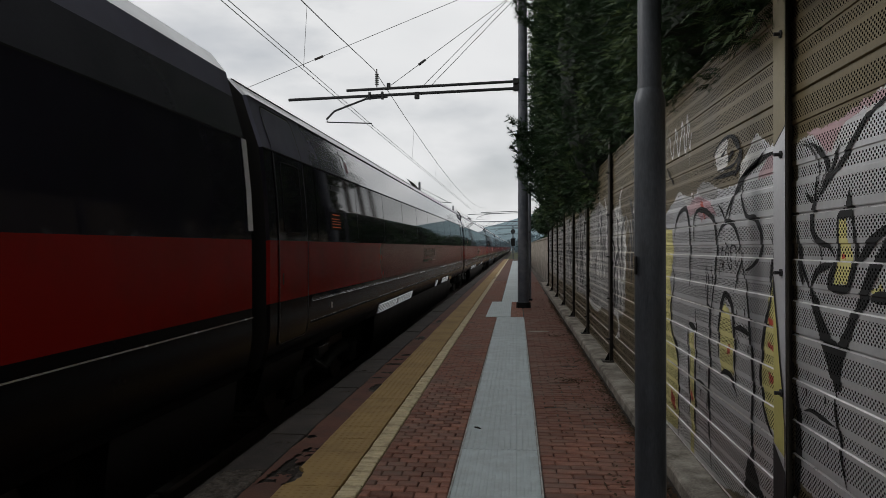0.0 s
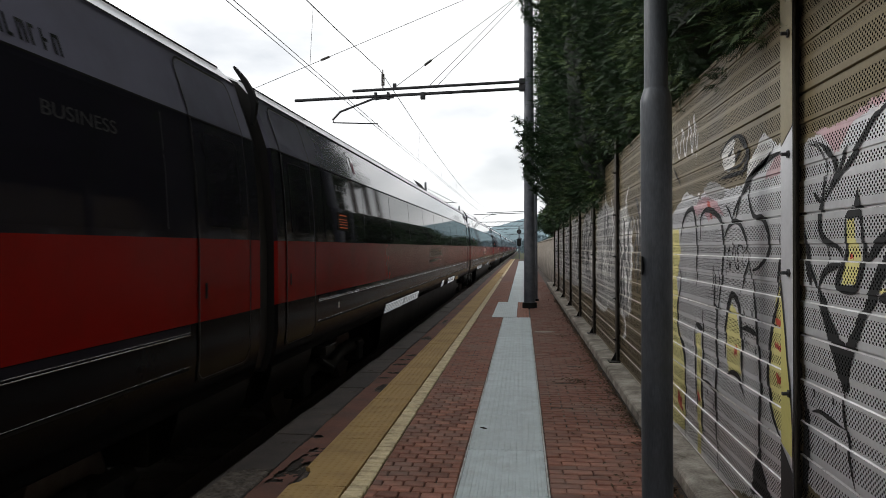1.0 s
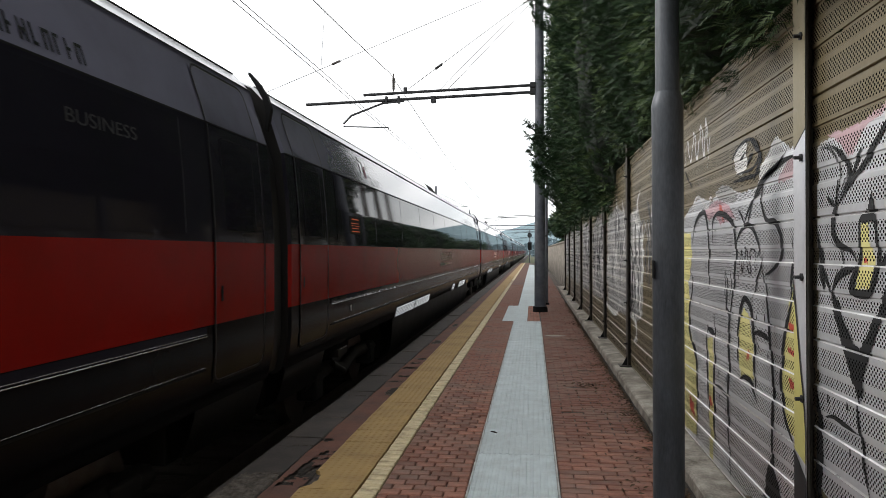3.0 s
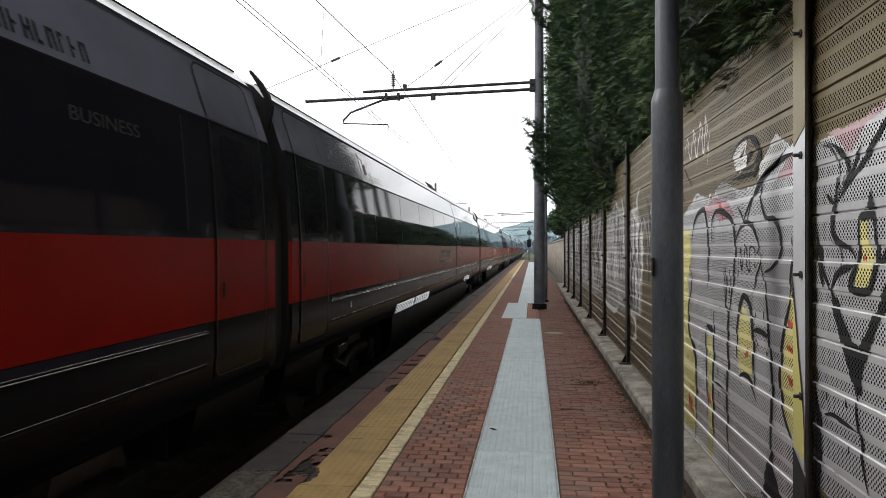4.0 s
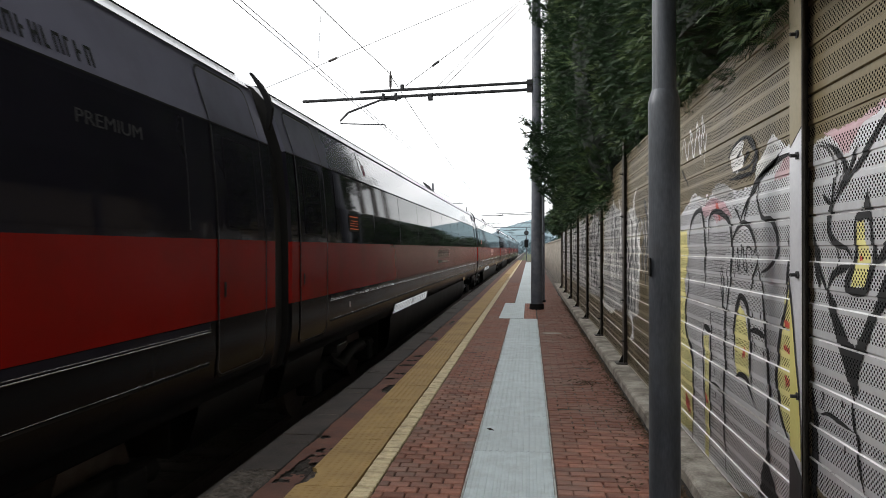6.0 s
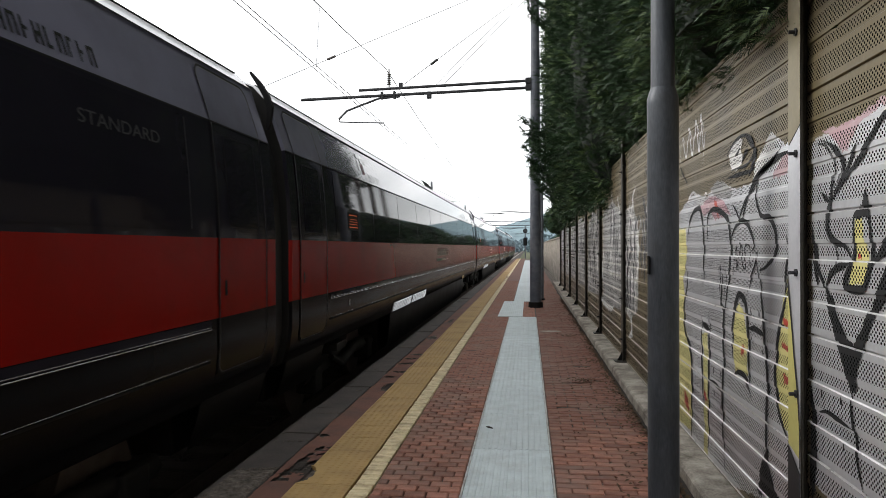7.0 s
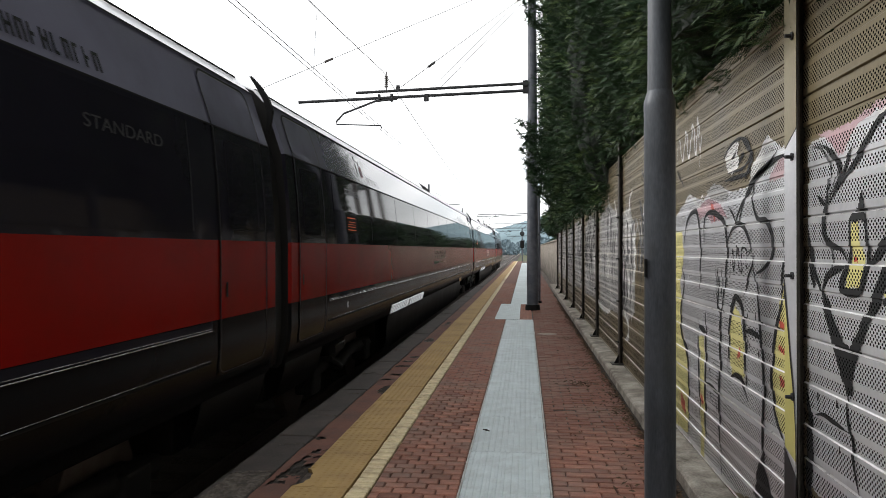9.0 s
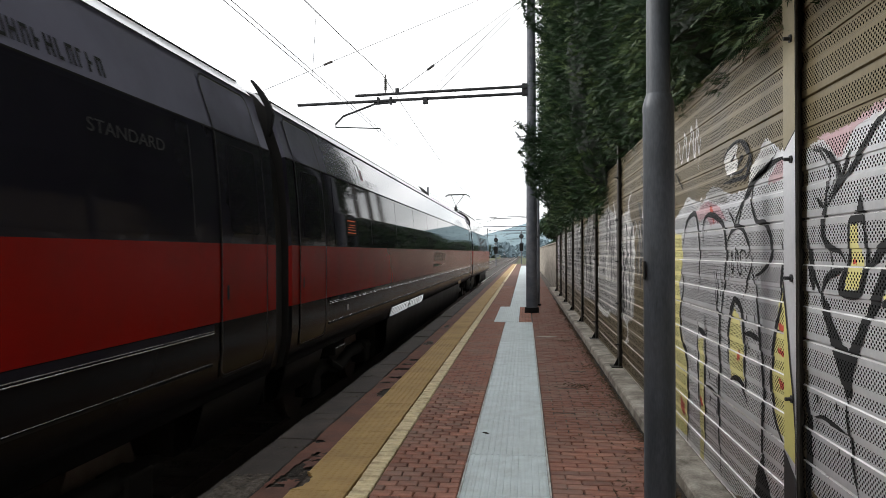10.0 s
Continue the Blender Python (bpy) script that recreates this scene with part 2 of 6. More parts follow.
    "lemon_plain": perforated("yellow_spray_on_steel", (0.50, 0.45, 0.14), (0.62, 0.56, 0.21), 0.5, 0.0, False, spots=(0.4, 0.32, 0.06)),
    # Ballast darkened beyond its stains, for the shade under the train.
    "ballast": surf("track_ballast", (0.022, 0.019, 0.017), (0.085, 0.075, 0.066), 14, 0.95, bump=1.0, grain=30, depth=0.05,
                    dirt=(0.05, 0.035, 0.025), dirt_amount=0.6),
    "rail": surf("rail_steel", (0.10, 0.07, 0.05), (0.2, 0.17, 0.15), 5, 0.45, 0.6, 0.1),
    # Base lowered here too, as the train's shade on the sleepers.
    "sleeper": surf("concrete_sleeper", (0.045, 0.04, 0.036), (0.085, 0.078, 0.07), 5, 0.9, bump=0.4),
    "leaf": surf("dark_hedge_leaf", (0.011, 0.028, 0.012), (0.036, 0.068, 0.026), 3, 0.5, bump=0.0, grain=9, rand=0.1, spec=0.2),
    # Fresh tone, brightened further as light passing through the tips.
    "leaf2": surf("fresh_lit_hedge_leaf", (0.035, 0.072, 0.022), (0.125, 0.175, 0.060), 3, 0.5, bump=0.0, grain=9, rand=0.1, spec=0.4),
    # Near-black green that paints in the shade deep inside the crowns.
    "core": surf("shaded_inner_foliage", (0.006, 0.010, 0.006), (0.013, 0.02, 0.011), 4, 0.9, bump=0.6, grain=14, depth=0.08),
    "bark": surf("tree_bark", (0.04, 0.03, 0.022), (0.085, 0.066, 0.05), 6, 0.95, bump=0.8, grain=40),
    "dry": surf("dry_leaf", (0.05, 0.028, 0.014), (0.11, 0.065, 0.03), 6, 0.85, bump=0.1, rand=0.4),
    "debris": surf("dark_kerb_debris", (0.012, 0.010, 0.008), (0.04, 0.03, 0.022), 30, 0.95, bump=0.8, grain=140, depth=0.01),
    "grass": surf("rough_grass", (0.045, 0.055, 0.022), (0.10, 0.105, 0.05), 1.2, 0.95, bump=0.6, grain=12, depth=0.1),
    # Hill and far woods: distance haze mixed into the base colours.
    "hill": surf("haze_tinted_hill", (0.10, 0.155, 0.175), (0.20, 0.285, 0.315), 0.012, 0.95, bump=0.6, grain=0.12, depth=6),
    "far_leaf": surf("haze_tinted_woodland", (0.085, 0.125, 0.145), (0.15, 0.205, 0.235), 0.2, 0.95, bump=0.0, grain=2),
    "house": surf("pale_render", (0.38, 0.35, 0.3), (0.5, 0.47, 0.41), 0.6, 0.9, bump=0.1, grain=8),
    "tile": surf("roof_tile", (0.16, 0.07, 0.05), (0.24, 0.11, 0.08), 1, 0.9, bump=0.3, grain=10),
    "porcelain": surf("brown_insulator", (0.05, 0.04, 0.035), (0.08, 0.065, 0.055), 5, 0.3, bump=0.0),
}


def lamp_material(name, colour, strength):
    m, _, _, b = nodes_of(name)
    b.inputs["Base Color"].default_value = (*colour, 1)
    b.inputs["Emission Color"].default_value = (*colour, 1)
    b.inputs["Emission Strength"].default_value = strength
    return m


M["amber"] = lamp_material("amber_display_light", (0.9, 0.17, 0.05), 0.25)


# ---- mesh helpers ----
def part(name, bm, material, parent=None, label="", smooth=False):
    """Links a bmesh as one mesh object, under a thing or a part when one is given."""
    me = bpy.data.meshes.new(name)
    bm.normal_update()
    bm.to_mesh(me)
    bm.free()
    for mt in material if isinstance(material, (list, tuple)) else [material]:
        me.materials.append(mt)
    if smooth:
        me.polygons.foreach_set("use_smooth", [True] * len(me.polygons))
    ob = new(name, me)
    if parent:
        ob.parent = parent
    if label:
        ob["label"] = label
    return ob


def empty(name, x=0, y=0, z=0):
    e = new(name)
    e.empty_display_size = 0.2
    e.matrix_basis = pose(x, y, z)
    return e


def box(bm, x0, x1, y0, y1, z0, z1, bevel=0.0, mi=0):
    r = bmesh.ops.create_cube(bm, size=1, matrix=Matrix.Translation(((x0 + x1) / 2, (y0 + y1) / 2, (z0 + z1) / 2))
                              @ Matrix.Diagonal((x1 - x0, y1 - y0, z1 - z0, 1)))
    fs = list({f for v in r["verts"] for f in v.link_faces})
    for f in fs:
        f.material_index = mi
    if bevel:
        es = list({e for v in r["verts"] for e in v.link_edges})
        bmesh.ops.bevel(bm, geom=es, offset=bevel, segments=2, affect="EDGES", profile=0.5)
    return bm


def tube(bm, pts, rad, sides=8, cap=True, mi=0):
    """A round bar along a line of points; rad is one radius or one for each point."""
    pts = [Vector(p) for p in pts]
    rads = rad if isinstance(rad, (list, tuple)) else [rad] * len(pts)
    rings = []
    for i, p in enumerate(pts):
        d = (pts[min(i + 1, len(pts) - 1)] - pts[max(i - 1, 0)]).normalized()
        side = d.cross(Vector((0, 0, 1)) if abs(d.z) < 0.9 else Vector((1, 0, 0))).normalized()
        up = side.cross(d)
        rings.append([bm.verts.new(p + rads[i] * (math.cos(a) * side + math.sin(a) * up))
                      for a in (2 * math.pi * k / sides for k in range(sides))])
    for a, b in zip(rings, rings[1:]):
        for k in range(sides):
            f = bm.faces.new((a[k], b[k], b[(k + 1) % sides], a[(k + 1) % sides]))
            f.material_index, f.smooth = mi, True
    if cap:
        for r, flip in ((rings[0], False), (rings[-1], True)):
            f = bm.faces.new(r if not flip else r[::-1])
            f.material_index = mi
            for e in f.edges:
                e.smooth = False
    return bm


def sheet(bm, cols, mi=0, smooth=False):
    """Faces between columns of points."""
    vs = [[bm.verts.new(p) for p in c] for c in cols]
    for a, b in zip(vs, vs[1:]):
        for k in range(len(a) - 1):
            f = bm.faces.new((a[k], b[k], b[k + 1], a[k + 1]))
            f.material_index, f.smooth = mi, smooth
    return bm


# ---- ground, track bed and platform ----
PLAT_L, PLAT_R = -2.13, 1.04
TRACK_X, RAIL_Z = -3.845, -0.55
TRACK2_X = -7.75


def build_ground():
    bm = bmesh.new()
    for y0, y1 in ((-300, 95), (95, 260), (260, 3000)):
        sheet(bm, [[(x, y0, -0.95), (x, y1, -0.95)] for x in (-1500, -11)])
        sheet(bm, [[(x, y0, -0.95), (x, y1, -0.95)] for x in (-11, 1500)])
    tagged(part("ground", bm, M["grass"]), "rough grass and earth beside the railway", "ground", kind="structure")
    bm = bmesh.new()
    cols = []
    for i in range(7):
        x = -10.6 + 8.65 * i / 6
        h = -0.95 if i == 0 else -0.74
        cols.append([(x, -60, h), (x, 30, h), (x, 120, h), (x, 420, h)])
    sheet(bm, cols)
    tagged(part("track_bed", bm, M["ballast"]), "stained ballast of two tracks, under-train shade put into its colour", "track bed", kind="structure")


def ballast_stones():
    rnd = random.Random(3)
    bm = bmesh.new()
    for _ in range(2600):
        y = rnd.uniform(-1, 60)
        x = rnd.choice([rnd.uniform(-2.95, -2.2), rnd.uniform(-6.6, -4.7), rnd.uniform(-4.5, -3.2)])
        s = rnd.uniform(0.02, 0.04)
        r = bmesh.ops.create_icosphere(bm, subdivisions=1, radius=s, matrix=pose(x, y, -0.735, rnd.uniform(0, 360), rnd.uniform(0, 360), 0))
        for v in r["verts"]:
            v.co += Vector((rnd.uniform(-1, 1), rnd.uniform(-1, 1), rnd.uniform(-1, 1))) * s * 0.3
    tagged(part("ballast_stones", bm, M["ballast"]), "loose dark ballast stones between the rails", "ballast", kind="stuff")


def build_track(x, name):
    t = empty(name, x, 0, RAIL_Z)
    for s in (-0.7525, 0.7525):
        bm = bmesh.new()
        prof = [(-0.036, 0), (0.036, 0), (0.036, -0.04), (0.010, -0.055), (0.010, -0.13), (0.07, -0.15), (0.07, -0.165),
                (-0.07, -0.165), (-0.07, -0.15), (-0.010, -0.13), (-0.010, -0.055), (-0.036, -0.04)]
        sheet(bm, [[(s + a, y, b) for a, b in prof + prof[:1]] for y in (-60, 420)])
        part("rail", bm, M["rail"], t, "rusty rail with a polished head")
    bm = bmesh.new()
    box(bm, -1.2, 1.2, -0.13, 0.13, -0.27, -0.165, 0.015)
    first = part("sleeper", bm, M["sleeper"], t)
    first.location = (0, -12, 0)
    for i in range(1, 250):
        o = new("sleeper", first.data)
        o.parent, o.location = t, (0, -12 + 0.6 * i, 0)
    return tagged(t, "railway track with rusty rails on concrete sleepers", "railway track", kind="structure")


def build_platform():
    plat = empty("platform", 0, 0, 0)
    bm = bmesh.new()
    box(bm, PLAT_L + 0.02, PLAT_R + 0.3, -30, 100, -1.0, -0.03)
    part("core", bm, M["mortar"], plat)
    # edge stones, cracked apart here and there
    rnd = random.Random(11)
    y = -6.0
    while y < 100:
        n = rnd.uniform(0.95, 1.25)
        bm = bmesh.new()
        box(bm, PLAT_L - 0.03 + rnd.uniform(-0.01, 0.012), -1.835 + rnd.uniform(-0.012, 0.008), y + 0.007, y + n - 0.007, -0.2,
            rnd.uniform(-0.012, 0.002), 0.012)
        for v in bm.verts:
            v.co.z += rnd.uniform(-0.003, 0.003)
        part("edge_stone", bm, M["slab"], plat)
        y += n
    # crumbled mortar at the joints of the edge stones
    bm = bmesh.new()
    for y0, n in ((4.98, 90), (5.72, 24), (6.72, 40), (7.8, 20), (9.2, 12)):
        for _ in range(n):
            s = rnd.uniform(0.003, 0.011)
            x = rnd.triangular(-2.12, -1.82, -1.86)
            r = bmesh.ops.create_icosphere(bm, subdivisions=1, radius=s, matrix=pose(x, y0 + rnd.gauss(0, 0.035 if n > 100 else 0.012) + 0.12 * (x + 1.97), 0.0, 0, 0, rnd.uniform(0, 360)))
            for v in r["verts"]:
                v.co.z *= 0.5
                v.co += Vector((rnd.uniform(-1, 1), rnd.uniform(-1, 1), 0)) * s * 0.35
    tagged(part("mortar_crumbs", bm, M["crumble"], plat), kind="stuff")
    bm = bmesh.new()
    cols = []
    for i in range(25):
        x = -2.125 + 0.0122 * i
        cols.append([(x, 4.22 + 0.0182 * j + 0.04 * noise.noise((x * 8, j * 0.02, 5)) * (j in (0, 40)) + 0.05 * (x + 1.97),
                      0.003 + 0.013 * max(-0.4, noise.noise((x * 16, j * 0.3, 2)) + 0.5 * noise.noise((x * 45, j * 0.9, 6)))
                      - (0.012 if i in (0, 24) or j in (0, 40) else 0)) for j in range(41)])
    sheet(bm, cols[::-1], 0, False)
    part("broken_concrete", bm, M["crumble"], plat, "crumbling patch of old concrete")
    # red screed strip between stones and yellow band, broken away in spots down to older layers
    def broken(x, y):
        n = noise.noise((x * 7, y * 5, 4.2)) + 0.5 * noise.noise((x * 18, y * 16, 1.0))
        if 4.72 < y < 5.62 and x > -1.80 + 0.10 * (y - 4.72) + 0.03 * n:
            return n > -0.50 + 0.9 * abs(y - 5.12) - 0.8 * (x + 1.7)
        for cx, cy, ax, ay in ((-1.63, 8.06, 0.08, 0.22), (-1.70, 8.72, 0.09, 0.06), (-1.68, 9.1, 0.10, 0.07), (-1.69, 9.75, 0.11, 0.07),
                               (-1.67, 10.2, 0.09, 0.07), (-1.68, 10.6, 0.11, 0.07), (-1.78, 5.95, 0.06, 0.05), (-1.72, 12.6, 0.07, 0.3), (-1.7, 15.5, 0.05, 0.4)):
            if ((x - cx) / ax) ** 2 + ((y - cy) / ay) ** 2 < 1 + 1.3 * n:
                return True
        return False
    for z, name, mat, gate in ((-0.004, "red_screed", "strip", broken), (-0.019, "older_screed", "debris", None)):
        bm = bmesh.new()
        made = {}

        def corner(i, j):
            if (i, j) not in made:
                y = 3.6 + 0.02 * j
                x = -1.832 + 0.0195 * i
                if i == 0:
                    x += 0.010 + 0.016 * noise.noise((y * 2.1, 2, 0)) + 0.008 * noise.noise((y * 14, 3, 0))
                wob = 0 if i in (0, 12) else 1
                made[i, j] = bm.verts.new((x + wob * rnd.uniform(-0.006, 0.006), y + rnd.uniform(-0.006, 0.006),
                                           z + 0.004 * noise.noise((x * 6, y * 3, 7)) - 0.003))
            return made[i, j]
        for j in range(640):
            for i in range(12):
                x, y = -1.832 + 0.0195 * (i + 0.5), 3.6 + 0.02 * (j + 0.5)
                if gate and gate(x, y):
                    continue
                if not gate and noise.noise((x * 9, y * 6, 11.0)) + 0.5 * noise.noise((x * 22, y * 14, 3.0)) > 0.12:
                    continue
                bm.faces.new((corner(i, j), corner(i + 1, j), corner(i + 1, j + 1), corner(i, j + 1)))
        for y0, y1 in ((-6, 3.6), (16.4, 100)):
            sheet(bm, [[(-1.598, y0, z), (-1.598, y1, z)], [(-1.82, y0, z), (-1.82, y1, z)]])
        bmesh.ops.recalc_face_normals(bm, faces=bm.faces)
        part(name, bm, M[mat], plat, "cracked red screed strip" if gate else "dark crumbling older layer")
    return tagged(plat, "station platform paved with red clay bricks and edged in grey stone", "platform", kind="structure")


def build_kerb():
    bm = bmesh.new()
    prof = [(1.04, -0.03), (1.045, 0.10), (1.06, 0.118), (1.08, 0.122), (1.42, 0.125), (1.42, -0.3)]
    cols = []
    for i in range(500):
        y = -24 + 0.11 * i
        d = 0.006 * noise.noise((y * 3, 1, 0)) + 0.02 * max(0, noise.noise((y * 5, 7, 0)) - 0.3)
        cols.append([(a + (d if k < 4 else 0), y, b - (d * 0.7 if 0 < k < 4 else 0)) for k, (a, b) in enumerate(prof)])
    sheet(bm, cols[::-1])
    tagged(part("kerb", bm, M["concrete"]), "weathered concrete plinth under the metal noise barrier", "kerb", kind="structure")


# ---- noise barrier ----
WALL_X, WALL_TOP, BAY, POST_Y = 1.255, 2.80, 3.02, 3.40
BAYS = range(-9, 8)


FOLDS = [(0.0, 0.012), (0.005, 0.012), (0.010, 0.0), (0.136, 0.0), (0.139, 0.007), (0.205, 0.007), (0.2115, 0.0), (0.325, 0.0),
         (0.328, 0.007), (0.393, 0.007), (0.3995, 0.0), (0.537, 0.0), (0.540, 0.012), (0.542, 0.012)]
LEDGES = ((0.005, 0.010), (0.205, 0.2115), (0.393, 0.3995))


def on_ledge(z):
    """The narrow ledges of the lower cassettes stay bare; their sky highlight is in the colour."""
    # Only below eye level, where the lit tops of the ledges show.
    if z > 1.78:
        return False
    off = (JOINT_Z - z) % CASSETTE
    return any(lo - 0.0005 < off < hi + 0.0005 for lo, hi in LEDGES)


def wall_x(z):
    """Face of a folded cassette at a height: a dark joint, then two long grooves with a ledge at their foot."""
    off = (JOINT_Z - z) % CASSETTE
    return WALL_X + float(np.interp(off, [f[0] for f in FOLDS], [f[1] for f in FOLDS]))


def rib_levels(z0, z1):
    out = {z0, z1}
    for k in range(-3, 6):
        for f in FOLDS[:-1]:
            z = JOINT_Z - CASSETTE * k - f[0]
            if z0 + 0.001 < z < z1 - 0.001:
                out.add(z)
    return sorted(out)


def build_barrier():
    wall = empty("noise_barrier", WALL_X, POST_Y, 0.12)
    inv = Matrix.Translation((-WALL_X, -POST_Y, -0.12))
    lv = rib_levels(0.125, WALL_TOP)
    for k in BAYS:
        y0, y1 = POST_Y + BAY * k + 0.02, POST_Y + BAY * (k + 1) - 0.02
        bm = bmesh.new()
        top = WALL_TOP + 0.02 * noise.noise((k * 3.1, 0, 0))
        front = [(wall_x(z), z) for z in lv[:-1]] + [(WALL_X, top)]
        ring = front + [(WALL_X + 0.09, top), (WALL_X + 0.09, 0.125)]
        sheet(bm, [[(a, y, b) for a, b in ring + ring[:1]] for y in (y1, y0)])
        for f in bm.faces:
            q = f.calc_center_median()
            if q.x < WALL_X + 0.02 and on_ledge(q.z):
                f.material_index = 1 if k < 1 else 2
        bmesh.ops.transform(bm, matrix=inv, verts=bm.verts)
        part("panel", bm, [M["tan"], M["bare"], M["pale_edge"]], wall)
        bm = bmesh.new()
        box(bm, WALL_X - 0.006, WALL_X + 0.1, y0 + 0.004, y1 - 0.004, top + 0.002, top + 0.03, 0.004)
        bmesh.ops.transform(bm, matrix=inv, verts=bm.verts)
        part("cap_rail", bm, M["tan"], wall)
    for k in [*BAYS, 8]:
        y = POST_Y + BAY * k
        bm = bmesh.new()
        box(bm, WALL_X - 0.045, WALL_X - 0.034, y - 0.075, y + 0.075, 0.135, WALL_TOP + 0.2, 0.002)
        box(bm, WALL_X - 0.034, WALL_X + 0.10, y - 0.006, y + 0.006, 0.135, WALL_TOP + 0.2)
        box(bm, WALL_X + 0.10, WALL_X + 0.112, y - 0.075, y + 0.075, 0.135, WALL_TOP + 0.2)
        box(bm, WALL_X - 0.14, WALL_X + 0.15, y - 0.11, y + 0.11, 0.124, 0.136)
        bmesh.ops.transform(bm, matrix=inv, verts=bm.verts)
        post = part("post", bm, M["post"], wall, "galvanised steel H-section post, recess shade put into its colour")
        bm = bmesh.new()
        vs = [bm.verts.new((WALL_X - 0.045 - a, y + s, b)) for s in (-0.005, 0.005) for a, b in ((0, 0.136), (0.06, 0.136), (0, 0.25))]
        bm.faces.new(vs[:3]), bm.faces.new(vs[5:2:-1])
        for i in range(3):
            j = (i + 1) % 3
            bm.faces.new((vs[j], vs[i], vs[i + 3], vs[j + 3]))
        bmesh.ops.transform(bm, matrix=inv, verts=bm.verts)
        part("gusset", bm, M["rubber"], post)
        for z in (0.42, 0.95, 1.50, 2.04, 2.59):
            bm = bmesh.new()
            tube(bm, [(WALL_X - 0.044, y - 0.03, z), (WALL_X - 0.082, y - 0.03, z)], 0.009, 6)
            tube(bm, [(WALL_X - 0.044, y - 0.03, z), (WALL_X - 0.056, y - 0.03, z)], 0.019, 6)
            bmesh.ops.transform(bm, matrix=inv, verts=bm.verts)
            part("bolt", bm, M["arm"], post)
    return tagged(wall, "ribbed perforated metal noise barrier covered in graffiti, on a concrete plinth", "noise barrier", kind="structure")


def build_far_wall():
    w = empty("garden_wall", 1.5, 31, 0)
    bm = bmesh.new()
    box(bm, -0.12, 0.12, -2.9, 70, -0.2, 2.0)
    part("wall", bm, M["concrete"], w)
    bm = bmesh.new()
    box(bm, -0.17, 0.17, -2.95, 70.05, 2.003, 2.07, 0.01)
    part("coping", bm, M["concrete"], w)
    return tagged(w, "weathered concrete wall that goes on beyond the noise barrier", "wall", kind="structure")


# ---- train ----
PROFILE = [(1.30, 0.40), (1.36, 0.45), (1.405, 0.62), (1.43, 0.80), (1.43, 1.07), (1.43, 1.40), (1.43, 1.70), (1.405, 2.15), (1.358, 2.625),
           (1.25, 2.95), (1.19, 3.14), (1.05, 3.29), (0.80, 3.40), (0.40, 3.46), (0.0, 3.48)]
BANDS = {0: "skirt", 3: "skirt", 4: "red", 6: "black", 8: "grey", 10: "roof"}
POWER_BANDS = {**BANDS, 8: "dark_grey", 9: "grey"}
BODY_MATS = ["skirt", "red", "black", "grey", "roof", "under", "dark_grey"]
COACH, GAP = 25.72, 0.38


def body_a(z):
    return float(np.interp(z, [p[1] for p in PROFILE], [p[0] for p in PROFILE]))


def skin(bm, y0, y1, z0, z1, off=0.004, side=1, mi=0, ny=1, slant=0.0):
    """A thin sheet that hugs the body's side between two heights."""
    zs = sorted({z0, z1} | {p[1] for p in PROFILE if z0 < p[1] < z1})
    cols = []
    for i in range(ny + 1):
        y = y0 + (y1 - y0) * i / ny
        cols.append([(side * (body_a(z) + off), y + slant * (z - z0), z) for z in zs])
    sheet(bm, cols if side < 0 else cols[::-1], mi)
    return bm


def loop(bm, y0, y1, z0, z1, r, w, off=0.008, side=1):
    """A narrow band with rounded corners that runs round a door or a pane on the body's side."""
    def outline(g):
        q, pts = max(0.004, r - g), []
        for cy, cz, a0 in ((y1 - r, z1 - r, 0), (y0 + r, z1 - r, 90), (y0 + r, z0 + r, 180), (y1 - r, z0 + r, 270)):
            pts += [(cy + q * math.cos(radians(a0 + 18 * k)), cz + q * math.sin(radians(a0 + 18 * k))) for k in range(6)]
        out = []
        for (a, b), (c, d) in zip(pts, pts[1:] + pts[:1]):
            n = max(1, int(abs(d - b) / 0.12))
            out += [(a + (c - a) * k / n, b + (d - b) * k / n) for k in range(n)]
        return out
    cols = []
    outer, inner = outline(0.0), outline(w)
    n = min(len(outer), len(inner))
    for (a, b), (c, d) in zip(outer[:n] + outer[:1], inner[:n] + inner[:1]):
        cols.append([(side * (body_a(b) + off), a, b), (side * (body_a(d) + off), c, d)])
    sheet(bm, cols)
    bmesh.ops.recalc_face_normals(bm, faces=bm.faces)


